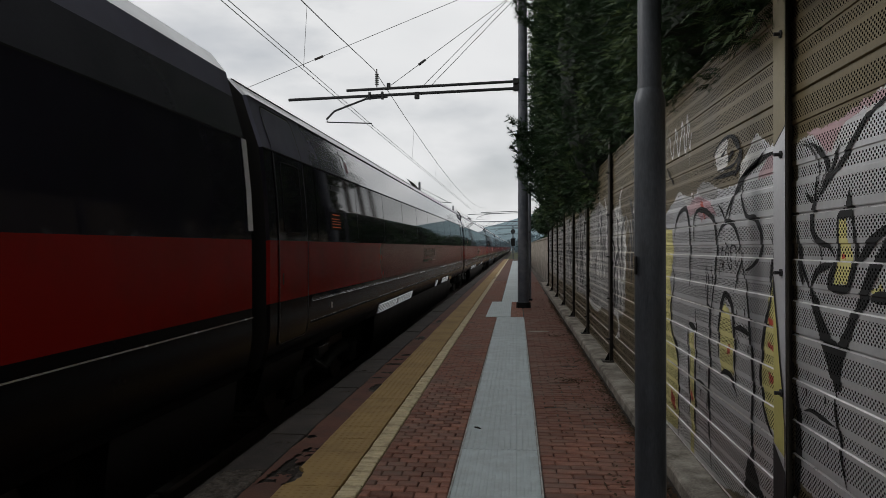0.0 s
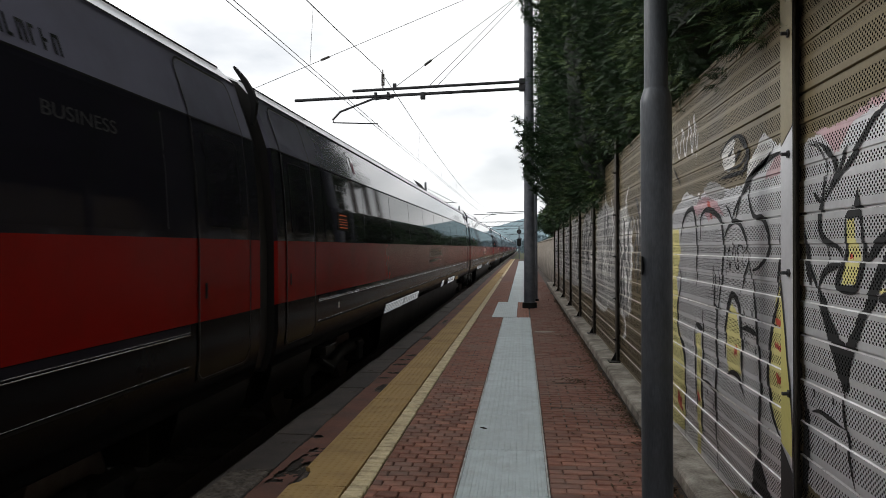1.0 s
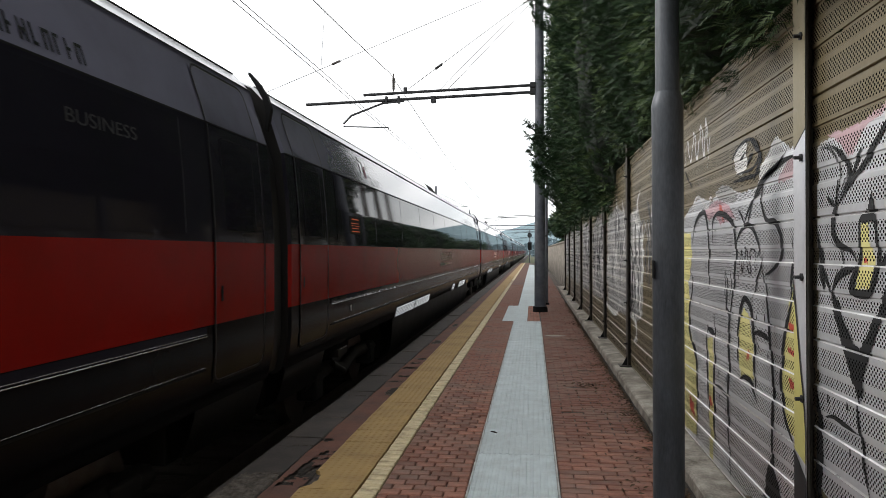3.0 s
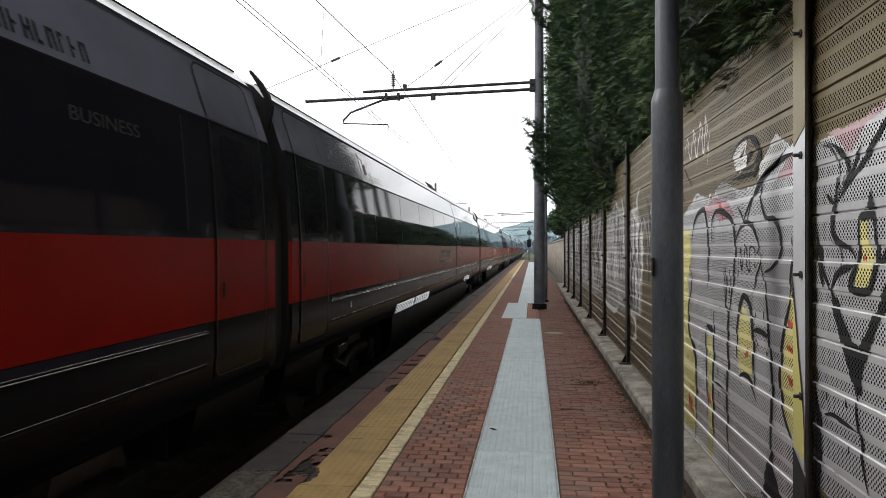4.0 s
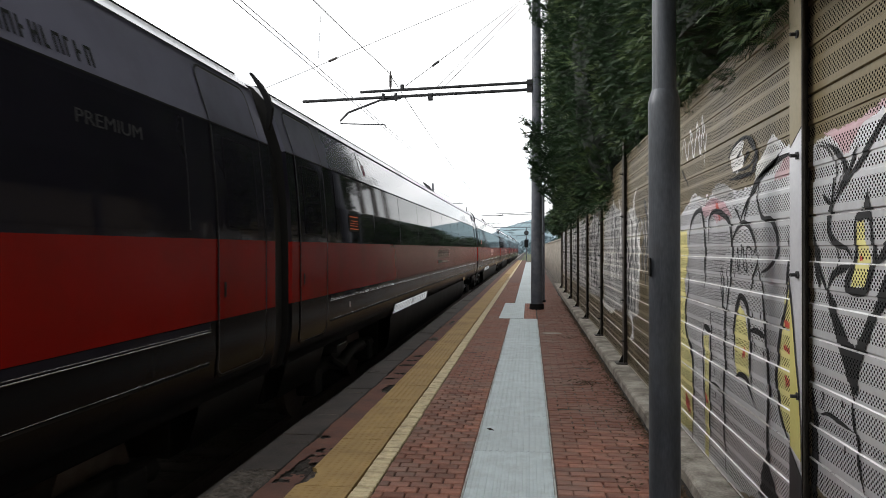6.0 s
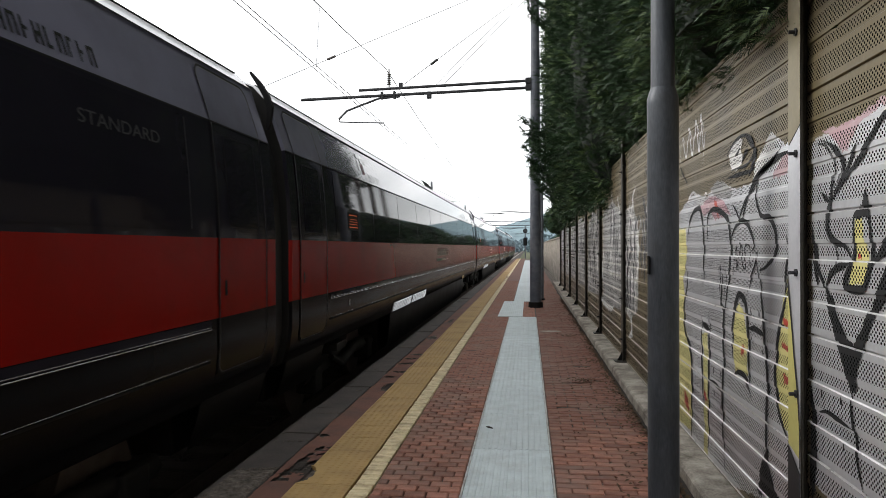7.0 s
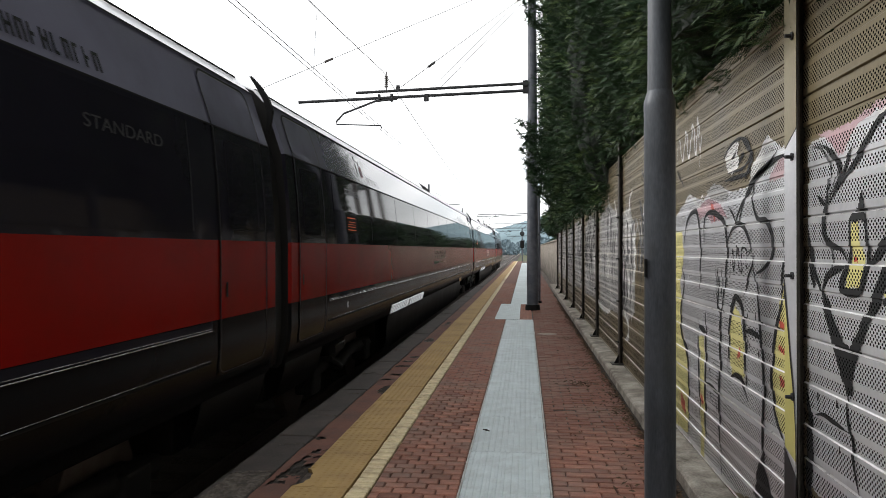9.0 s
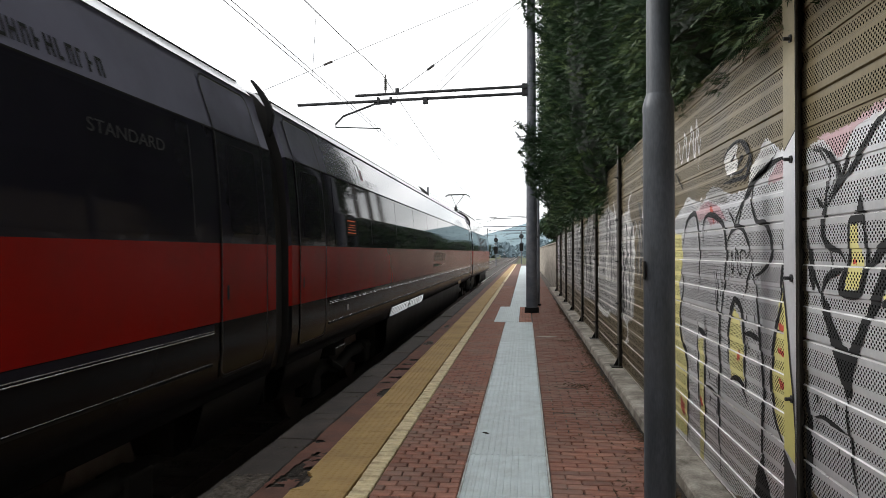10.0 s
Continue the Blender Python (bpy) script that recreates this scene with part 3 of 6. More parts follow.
def shell(y0, y1, nose=0):
    """The car body: its profile drawn along the length, drawn in and down at a nosed end."""
    bm = bmesh.new()
    full = [(-a, z) for a, z in PROFILE[:-1]] + [(0.0, 3.48)] + [(a, z) for a, z in PROFILE[-2::-1]]
    n = len(PROFILE)
    stations = [(y0, 0.985), (y0 + 0.05, 1.0), (y1 - 0.05, 1.0), (y1, 0.985)]
    if nose:
        base = [(y0, 0.985), (y0 + 0.05, 1.0), (y0 + (y1 - y0) * 0.66, 1.0)]
        tip = [(y0 + (y1 - y0) * (0.66 + 0.34 * i / 14), i / 14) for i in range(1, 15)]
        stations = base + tip
    cols = []
    for i, (y, s) in enumerate(stations):
        col = []
        for a, z in full:
            if nose and z > 2.625:
                z = 2.625 + (z - 2.625) * 1.2          # the power car stands a little taller than the coaches
            if nose and i > 2:
                drop = 1 - 0.62 * s ** 2.2
                width = 1 - 0.72 * max(0, s - 0.25) ** 2.4 / 0.75 ** 2.4
                zz = 0.40 + (z - 0.40) * (drop if z > 1.2 else 1 - (1 - drop) * (z - 0.4) / 0.8 * 0.75)
                col.append((a * width, y, zz))
            else:
                col.append((a * s, y, 0.40 + (z - 0.40) * (1.0 if s > 0.99 else 0.995)))
        cols.append(col)
    vs = [[bm.verts.new(p) for p in c] for c in cols]
    for a, b in zip(vs, vs[1:]):
        for k in range(len(a) - 1):
            f = bm.faces.new((a[k], a[k + 1], b[k + 1], b[k]))
            seg = k if k < n - 1 else 2 * n - 3 - k
            bands = POWER_BANDS if nose else BANDS
            f.material_index = BODY_MATS.index(bands[max(q for q in bands if q <= seg)])
            f.smooth = True
    for c, flip in ((vs[0], 0), (vs[-1], 1)):
        f = bm.faces.new(c if flip else c[::-1])
        f.material_index = 5
    for a, b in zip(vs, vs[1:]):
        f = bm.faces.new((a[0], b[0], b[-1], a[-1]))
        f.material_index = 5
    for a, b in zip(vs, vs[1:]):
        for k in (4, 6, 8, 10, 2 * n - 6, 2 * n - 8, 2 * n - 10, 2 * n - 12):
            e = bm.edges.get((a[k], b[k]))
            if e:
                e.smooth = False
    sharp = [0, 1] if nose else [0, 1, len(vs) - 2, len(vs) - 1]
    for i in sharp:
        for a, b in zip(vs[i], vs[i][1:]):
            e = bm.edges.get((a, b))
            if e:
                e.smooth = False
    bmesh.ops.recalc_face_normals(bm, faces=bm.faces)
    return bm


def car_mats():
    return [M[k] for k in BODY_MATS]


def build_bogie(parent, y):
    bm = bmesh.new()
    for s in (-1, 1):
        tube(bm, [(s * 1.0, y - 1.9, -0.02), (s * 1.0, y - 0.7, 0.02), (s * 1.0, y, -0.12), (s * 1.0, y + 0.7, 0.02), (s * 1.0, y + 1.9, -0.02)], 0.1, 6)
        for d in (-1.5, 1.5):
            box(bm, s * 1.0 - 0.13, s * 1.0 + 0.13, y + d - 0.17, y + d + 0.17, -0.26, 0.08, 0.03)
        tube(bm, [(s * 1.12, y - 0.9, 0.1), (s * 1.12, y - 0.3, -0.1)], 0.045, 6)
    box(bm, -0.95, 0.95, y - 0.3, y + 0.3, -0.15, 0.12)
    bogie = part("bogie", bm, M["under"], parent, "grimy steel bogie")
    for d in (-1.5, 1.5):
        bm = bmesh.new()
        for s in (-0.7525, 0.7525):
            tube(bm, [(s - 0.065, y + d, RAIL_Z + 0.46), (s + 0.065, y + d, RAIL_Z + 0.46)], 0.46, 20)
        tube(bm, [(-1.0, y + d, RAIL_Z + 0.46), (1.0, y + d, RAIL_Z + 0.46)], 0.08, 8)
        part("wheelset", bm, M["rail"], bogie)
    return bogie


def letters(word, size, material, parent, y, z, name="lettering", label="", side=1, stretch=1.0):
    """Words set on the body's side in the built-in font, made into a mesh that follows the wall."""
    cu = bpy.data.curves.new(name, "FONT")
    cu.body, cu.size, cu.extrude = word, size, 0.0
    tmp = bpy.data.objects.new("tmp_text", cu)
    me = bpy.data.meshes.new_from_object(tmp)
    bpy.data.objects.remove(tmp)
    for v in me.vertices:
        zz = z + v.co.y
        v.co = Vector((side * (body_a(zz) + 0.008), y - side * -v.co.x * stretch, zz))
    me.materials.append(material)
    ob = new(name, me)
    ob.parent = parent
    if label:
        ob["label"] = label
    return ob


def build_door(parent, y0, y1, side, glass=True):
    bm = bmesh.new()
    zs = [0.62, 0.8, 1.07, 1.40, 1.70, 2.15, 2.625, 2.95, 3.08]
    cols = [[(side * (body_a(z) + 0.006), y, z) for z in zs] for y in (y0, y1)]
    sheet(bm, cols if side < 0 else cols[::-1], 0, True)
    for f in bm.faces:
        z = f.calc_center_median().z
        f.material_index = 0 if z < 1.07 else 1 if z < 1.70 else 2 if z < 2.625 else 3
    d = part("door", bm, [M["skirt"], M["red"], M["black"], M["grey"]], parent, "closed plug door in the train's colours")
    bm = bmesh.new()
    loop(bm, y0 - 0.012, y1 + 0.012, 0.606, 3.10, 0.12, 0.020, 0.0085, side)
    part("door_seal", bm, M["rubber"], d)
    bm = bmesh.new()
    loop(bm, y0 + 0.010, y1 - 0.010, 0.628, 3.078, 0.11, 0.007, 0.0100, side)
    part("door_edge", bm, M["seal"], d)
    if glass:
        bm = bmesh.new()
        skin(bm, y0 + 0.2, y1 - 0.2, 1.80, 2.52, 0.011, side)
        pane = part("door_window", bm, M["glass"], d)
        bm = bmesh.new()
        loop(bm, y0 + 0.185, y1 - 0.185, 1.785, 2.535, 0.06, 0.010, 0.0125, side)
        part("window_seal", bm, M["rubber"], pane)
    bm = bmesh.new()
    skin(bm, y0 + 0.1, y0 + 0.14, 1.24, 1.36, 0.012, side)
    part("handle", bm, M["rubber"], d)
    return d


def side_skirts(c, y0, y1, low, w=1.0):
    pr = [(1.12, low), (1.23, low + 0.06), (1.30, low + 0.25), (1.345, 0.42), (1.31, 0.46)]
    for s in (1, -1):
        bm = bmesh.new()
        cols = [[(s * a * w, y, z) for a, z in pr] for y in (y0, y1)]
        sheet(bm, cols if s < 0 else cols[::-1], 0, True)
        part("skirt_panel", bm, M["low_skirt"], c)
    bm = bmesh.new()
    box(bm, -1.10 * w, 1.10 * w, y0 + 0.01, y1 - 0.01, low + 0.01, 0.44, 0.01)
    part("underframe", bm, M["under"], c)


def build_coach(word, bistro=False):
    h = COACH / 2
    c = empty("coach")
    part("body", shell(-h, h), car_mats(), c)
    # underframe boxes and side skirts between and outside the bogies
    for y0, y1, low in ((-7.2, 7.2, -0.30), (-h + 0.1, -h + 1.45, 0.0), (h - 1.45, h - 0.1, 0.0)):
        side_skirts(c, y0, y1, low)
    for y in (-9.4, 9.4):
        build_bogie(c, y)
    ends = [(-h + 0.30, -h + 1.31), (h - 1.31, h - 0.30)]
    for side in (1, -1):
        for y0, y1 in ends[:1] if bistro else ends:
            build_door(c, y0, y1, side)
        if bistro:
            build_door(c, h - 10.0, h - 8.85, side)
        # bright trim lines and the dark groove between them
        bm = bmesh.new()
        for z, r in ((0.992, 0.0045), (1.010, 0.0020)):
            tube(bm, [(side * (body_a(z) + 0.006), -h + 1.45, z), (side * (body_a(z) + 0.006), h - 1.45, z)], r, 8)
        part("trim_line", bm, M["trim"], c, "thin bright metal trim")
        bm = bmesh.new()
        skin(bm, -h + 1.45, h - 1.45, 1.003, 1.066, 0.006, side)
        part("groove", bm, M["black"], c)
        bm = bmesh.new()
        tube(bm, [(side * (body_a(0.762) + 0.004), -h + 1.45, 0.762), (side * (body_a(0.762) + 0.004), h - 1.45, 0.762)], 0.0018, 6)
        skin(bm, -h + 1.45, h - 1.45, 0.735, 0.754, 0.006, side, 1)
        part("lower_seam", bm, [M["trim"], M["rubber"]], c, "thin metal bead over a dark seam")
        bm = bmesh.new()
        skin(bm, -h + 0.05, h - 0.05, 2.611, 2.625, 0.01, side)
        part("gutter", bm, M["rubber"], c)
        bm = bmesh.new()
        skin(bm, -h + 0.05, h - 0.05, 3.13, 3.15, 0.012, side)
        part("roof_seam", bm, M["rubber"], c)
        # window panes
        a0, a1 = -h + 1.75, h - 1.75
        n = 10
        for i in range(n):
            w = (a1 - a0) / n
            y0, y1 = a0 + w * i + 0.02, a0 + w * (i + 1) - 0.02
            if bistro and y1 > h - 10.2 and y0 < h - 8.7:
                continue
            bm = bmesh.new()
            skin(bm, y0, y1, 1.745, 2.58, 0.004, side)
            pane = part("window_pane", bm, M["glass"], c)
            bm = bmesh.new()
            skin(bm, y1 + 0.014, y1 + 0.022, 1.76, 2.57, 0.006, side)
            part("pane_joint", bm, M["seal"], pane)
        # louvred vents low on the skirt
        low = [(-h + 5.72, -h + 7.67), (-h + 7.85, -h + 9.8)] if side > 0 else [(-h + 5.72, -h + 7.67)]
        if bistro:
            low.append((h - 7.15, h - 5.1))
        elif word == "BUSINESS":
            low += [(h - 9.2, h - 7.1), (h - 11.1, h - 10.5)]
        for y0, y1 in low:
            bm = bmesh.new()
            for k in range(7):
                z = 0.425 + 0.028 * k
                lip = [(body_a(z) + 0.005, z + 0.016), (body_a(z) + 0.0178, z), (body_a(z) + 0.016, z - 0.003), (body_a(z) + 0.005, z + 0.011)]
                cols = [[(side * a, y, b) for a, b in lip] for y in (y0, y1)]
                sheet(bm, cols if side > 0 else cols[::-1])
            v = part("vent", bm, M["grille"], c, "bright metal louvred vent")
            bm = bmesh.new()
            skin(bm, y0 - 0.06, y1 + 0.06, 0.405, 0.64, 0.003, side)
            part("vent_recess", bm, M["rubber"], v)
        bm = bmesh.new()
        box(bm, side * 1.36 - 0.02, side * 1.36 + 0.03, h - 6.6, h - 5.7, 0.44, 0.60, 0.008)
        part("side_hatch", bm, M["black"], c)
        bm = bmesh.new()
        skin(bm, -h + 2.34, -h + 2.40, 0.84, 0.915, 0.007, side)
        plate = part("notice_plate", bm, M["roof"], c, "small white notice plate")
        bm = bmesh.new()
        skin(bm, -h + 2.36, -h + 2.38, 0.87, 0.885, 0.009, side)
        part("notice_bar", bm, M["rubber"], plate)
        bm = bmesh.new()
        box(bm, side * 1.22 - 0.1, side * 1.22 + 0.1, -h + 2.15, -h + 2.62, 0.24, 0.345, 0.01)
        step = part("foot_step", bm, M["under"], c)
        bm = bmesh.new()
        tube(bm, [(side * 1.325, -h + 2.15, 0.345), (side * 1.325, -h + 2.62, 0.345)], 0.006, 6)
        part("step_edge", bm, M["grille"], step)
        # slanted cream wordmark blocks and the flag bar under them
        yl, yr = h - 14.05, h - 11.4
        if side > 0:
            n = 12
            for i in range(n):
                w = (yr - yl) / n
                bm = bmesh.new()
                y = yl + w * i
                skin(bm, y + 0.02, y + w * 0.36, 1.385, 1.60, 0.007, side, slant=0.25)
                if i % 3 != 2:
                    skin(bm, y + w * 0.36, y + w * 0.82, 1.545, 1.60, 0.007, side, slant=0.25)
                if i % 2 == 0:
                    skin(bm, y + w * 0.36, y + w * 0.70, 1.455, 1.50, 0.007, side, slant=0.25)
                else:
                    skin(bm, y + w * 0.60, y + w * 0.84, 1.385, 1.50, 0.007, side, slant=0.25)
                part("wordmark_block", bm, M["cream"], c)
            for a, b, k in ((0.0, 0.38, "green"), (0.383, 0.75, "cream"), (0.753, 1.0, "lens_red")):
                bm = bmesh.new()
                skin(bm, yl - 0.1 + (yr - yl) * a, yl - 0.1 + (yr - yl) * b, 1.245 + 0.03 * a, 1.330 - 0.035 * b, 0.007, side)
                part("flag_bar", bm, M[k], c)
    if word:
        letters(word, 0.192 if bistro else 0.115, M["dim"], c, h - (1.35 if bistro else 3.0), 2.28 if bistro else 2.32, label="dull grey class lettering", stretch=1.45)
        if not bistro:
            letters(word, 0.115, M["dim"], c, -h + 2.38, 2.385, stretch=1.28)
    # plain two-colour emblem and a small red display near the front
    for y0, y1, z0, z1, k in ((3.66, 3.79, 2.75, 2.91, "crimson"), (3.47, 3.57, 2.79, 2.95, "dark_letter"), (3.50, 3.84, 2.985, 3.06, "dark_letter"),
                              (3.70, 3.85, 2.925, 2.98, "dark_letter")):
        bm = bmesh.new()
        skin(bm, -h + y0, -h + y1, z0, z1, 0.007, slant=0.2)
        part("emblem", bm, M[k], c)
    if not bistro:
        bm = bmesh.new()
        skin(bm, -h + 2.37, -h + 2.95, 1.86, 2.10, 0.007)
        display = part("display", bm, M["rubber"], c, "dark display panel with lit amber lines")
        rnd = random.Random(word)
        for z, tall in ((2.058, 0.013), (2.005, 0.008), (1.972, 0.006), (1.937, 0.008), (1.893, 0.012)):
            bm = bmesh.new()
            y = -h + 2.41 + rnd.uniform(0, 0.08)
            skin(bm, y, -h + 2.90 - rnd.uniform(0, 0.06), z, z + tall, 0.009, slant=0.25)
            part("display_line", bm, M["amber"], display)
    # dark roofside marks made of bars
    rnd = random.Random(12)
    for i in range(20):
        bm = bmesh.new()
        y = h - 3.62 + i * 0.091 if i < 10 else -h + 4.05 + (i - 10) * 0.091
        skin(bm, y, y + 0.019, 2.675, 2.795, 0.006)
        if rnd.random() < 0.6:
            skin(bm, y + 0.046, y + 0.065, 2.675, 2.795, 0.006)
        skin(bm, y + 0.019, y + 0.046, *rnd.choice(((2.773, 2.795), (2.725, 2.747), (2.675, 2.697))), 0.006)
        part("roofside_mark", bm, M["dark_letter"], c)
    # roof louvre and roof-edge covers
    for y in (1.83,):
        for s in (1, -1):
            bm = bmesh.new()
            for k in range(9):
                z, o = 3.33 + 0.032 * k, -0.045 * k
                tube(bm, [(s * (0.90 - 0.02 * k), y - 0.75 + o * 1.6, z), (s * (0.90 - 0.02 * k), y + 0.55 + o, z)], 0.008, 4)
            for q in range(7):
                y1 = y - 0.75 + 1.3 * q / 6
                tube(bm, [(s * 0.90, y1, 3.31), (s * 0.735, y1 - 0.36 - 0.2 * (1 - q / 6), 3.60)], 0.010, 4)
            part("roof_louvre", bm, M["under"], c, "dark slatted roof ventilation screen")
    for y0, y1 in ((h - 2.2, h - 0.1), (-h + 0.1, -h + 2.2)):
        for s in (1, -1):
            bm = bmesh.new()
            box(bm, s * 1.03 - 0.022, s * 1.03 + 0.022, y0, y1, 3.288, 3.306, 0.006)
            part("roof_edge_cover", bm, M["rubber"], c)
    for s in (1, -1):
        bm = bmesh.new()
        tube(bm, [(s * 1.02, -h + 0.1, 3.308), (s * 1.02, h - 0.1, 3.308)], 0.013, 6)
        part("roof_rail", bm, M["rubber"], c)
    # gangway bellows at the rear
    bm = bmesh.new()
    ring = [(-a, z) for a, z in PROFILE[:-1]] + [(0.0, 3.48)] + [(a, z) for a, z in PROFILE[-2::-1]]
    cols = []
    for i in range(7):
        s = 0.935 - (0.022 if i % 2 else 0)
        cols.append([(a * s, h + GAP * i / 6, 0.4 + (z - 0.4) * (s + 0.065 * max(0, (z - 3.1) / 0.38))) for a, z in ring])
    sheet(bm, cols)
    bmesh.ops.recalc_face_normals(bm, faces=bm.faces)
    part("gangway_bellows", bm, M["bellows"], c, "black rubber gangway bellows")
    # curved rubber blades that stand out over the shoulders of the gap
    for s in (1, -1):
        bm = bmesh.new()
        outer = [(1.285, 2.80), (1.31, 2.92), (1.325, 3.02), (1.285, 3.14), (1.21, 3.26), (1.12, 3.36), (1.105, 3.375)]
        inner = [(1.26, 2.80), (1.27, 2.92), (1.268, 3.01), (1.232, 3.12), (1.168, 3.24), (1.10, 3.345), (1.09, 3.365)]
        y0, y1 = h + 0.15, h + 0.21
        sheet(bm, [[(s * p[k][0], y, p[k][1]) for k in range(7)] for p, y in ((outer, y0), (outer, y1), (inner, y1), (inner, y0), (outer, y0))], 0, False)
        bmesh.ops.remove_doubles(bm, verts=bm.verts, dist=0.0005)
        bmesh.ops.recalc_face_normals(bm, faces=bm.faces)
        part("gangway_blade", bm, M["rubber"], c)
    return tagged(c, "red, black and grey coach of a fast train" + (" with middle door" if bistro else ""), "train coach", "train vehicles")


def build_power_car(pan):
    """Length 20 m with the nose towards +y; y from 0 at the coupled end."""
    c = empty("power_car")
    part("body", shell(0, 20.0, nose=1), car_mats(), c)
    for y in (4.2, 14.6):
        build_bogie(c, y)
    for y0, y1 in ((0.2, 2.2), (6.6, 12.4), (16.6, 18.6)):
        side_skirts(c, y0, y1, -0.2, 1.0 if y1 < 16 else 0.7)
    for side in (1, -1):
        bm = bmesh.new()
        skin(bm, 0.05, 13.0, 0.980, 0.991, 0.012, side)
        part("trim_line", bm, M["trim"], c)
        bm = bmesh.new()
        skin(bm, 0.05, 13.0, 2.611, 2.625, 0.01, side)
        part("gutter", bm, M["rubber"], c)
        bm = bmesh.new()
        skin(bm, 0.03, 0.15, 1.78, 2.62, 0.012, side)
        part("end_trim", bm, M["roof"], c, "pale corner strip")
        for k in range(3):
            bm = bmesh.new()
            y = 5.5 + 2.4 * k
            for q in range(9):
                skin(bm, y, y + 1.9, 1.80 + 0.075 * q, 1.84 + 0.075 * q, 0.009, side)
            part("side_louvre", bm, M["rubber"], c)
        bm = bmesh.new()
        skin(bm, 12.1, 12.9, 1.85, 2.5, 0.006, side)
        part("cab_window", bm, M["glass"], c)
    bm = bmesh.new()
    tube(bm, [(-0.5, 18.0, 2.25), (0.5, 18.0, 2.25)], 0.012, 6)
    part("wiper", bm, M["rubber"], c)
    bm = bmesh.new()
    box(bm, -0.75, 0.75, 2.0, 11.5, 3.58, 3.69, 0.02)
    for y in (3.0, 5.4, 9.0):
        tube(bm, [(0.3, y, 3.67), (0.3, y, 3.93)], 0.05, 6)
    tube(bm, [(0.3, 3.0, 3.93), (0.3, 9.0, 3.93)], 0.02, 6)
    part("roof_equipment", bm, M["under"], c)
    if pan:
        bm = bmesh.new()
        y = 7.2
        tube(bm, [(0, y + 0.9, 3.72), (0, y - 0.75, 4.25)], 0.05, 6)
        for s in (-1, 1):
            tube(bm, [(0, y - 0.75, 4.25), (s * 0.36, y + 0.3, 4.93)], 0.025, 6)
            tube(bm, [(s * 0.40, y - 0.1, 4.95), (s * 0.40, y + 0.55, 4.95)], 0.02, 5)
        for d in (0.0, 0.45):
            tube(bm, [(-0.72, y + d, 4.86), (-0.5, y + d, 4.96), (0.5, y + d, 4.96), (0.72, y + d, 4.86)], 0.025, 6)
        box(bm, -0.5, 0.5, y - 0.2, y + 1.2, 3.69, 3.77)
        part("pantograph", bm, M["arm"], c, "raised pantograph touching the contact wire")
    return tagged(c, "red, black and grey power car at the end of the train", "power car", "train vehicles")


SPEED = 26.06
REAR2 = 6.72          # rear end of the second coach from the tail, at ten seconds


def build_train():
    rig = []
    std, pre, biz, bis = build_coach("STANDARD"), build_coach("PREMIUM"), build_coach("BUSINESS"), build_coach("BISTRO", True)
    pick = {1: std, 6: pre, 7: bis, 8: biz}
    kinds = {1: "s", 2: "s", 3: "s", 4: "s", 5: "s", 6: "p", 7: "t", 8: "b", 9: "b", 10: "b", 11: "b"}
    for j in range(1, 12):
        src = {"s": std, "p": pre, "b": biz, "t": bis}[kinds[j]]
        ob = pick[j] if j in pick else copy_thing(src, Matrix.Identity(4))
        rig.append((ob, REAR2 + (COACH + GAP) * (2 - j) - COACH / 2, 0))
    tail = build_power_car(True)
    rig.append((tail, REAR2 + COACH + GAP + GAP, 0))
    lead = copy_thing(tail, Matrix.Identity(4))
    rig.append((lead, REAR2 - (COACH + GAP) * 10, 180))
    return rig


RIG = build_train()


# ---- posts, line equipment and distance ----
def build_lamp_pole():
    p = empty("lamp_pole", 0.735, 4.0, 0)
    bm = bmesh.new()
    tube(bm, [(0, 0, -0.05), (0, 0, 0.05), (0, 0, 2.38), (0, 0, 2.40), (0, 0, 2.43), (0, 0, 2.46), (0, 0, 2.49)], [0.084, 0.084, 0.084, 0.085, 0.084, 0.076, 0.066], 28)
    part("lower_tube", bm, M["galv"], p)
    bm = bmesh.new()
    tube(bm, [(0, 0, 2.46), (0, 0, 7.5)], [0.064, 0.05], 24)
    part("upper_tube", bm, M["galv"], p)
    bm = bmesh.new()
    tube(bm, [(0, 0, -0.01), (0, 0, 0.03)], 0.12, 20)
    part("base_collar", bm, M["concrete"], p)
    bm = bmesh.new()
    box(bm, -0.088, -0.08, -0.055, -0.015, 1.47, 1.57, 0.003)
    part("hatch", bm, M["rubber"], p)
    bm = bmesh.new()
    tube(bm, [(0, 0, 7.48), (-0.1, 0, 7.75), (-0.7, 0, 7.9)], 0.035, 8)
    box(bm, -1.25, -0.65, -0.12, 0.12, 7.86, 7.96, 0.03)
    part("lamp_head", bm, M["galv"], p)
    return tagged(p, "grey steel lamp pole with a stepped collar, standing on the platform", "lamp pole")


def build_mast(x, y, h, name="catenary_mast"):
    m = empty(name, x, y, 0)
    bm = bmesh.new()
    tube(bm, [(0, 0, 0.0), (0, 0, h)], [0.155, 0.11], 20)
    part("shaft", bm, M["mast"], m)
    bm = bmesh.new()
    tube(bm, [(0, 0, -0.02), (0, 0, 0.14)], [0.2, 0.19], 16)
    part("footing", bm, M["rubber"], m)
    return m


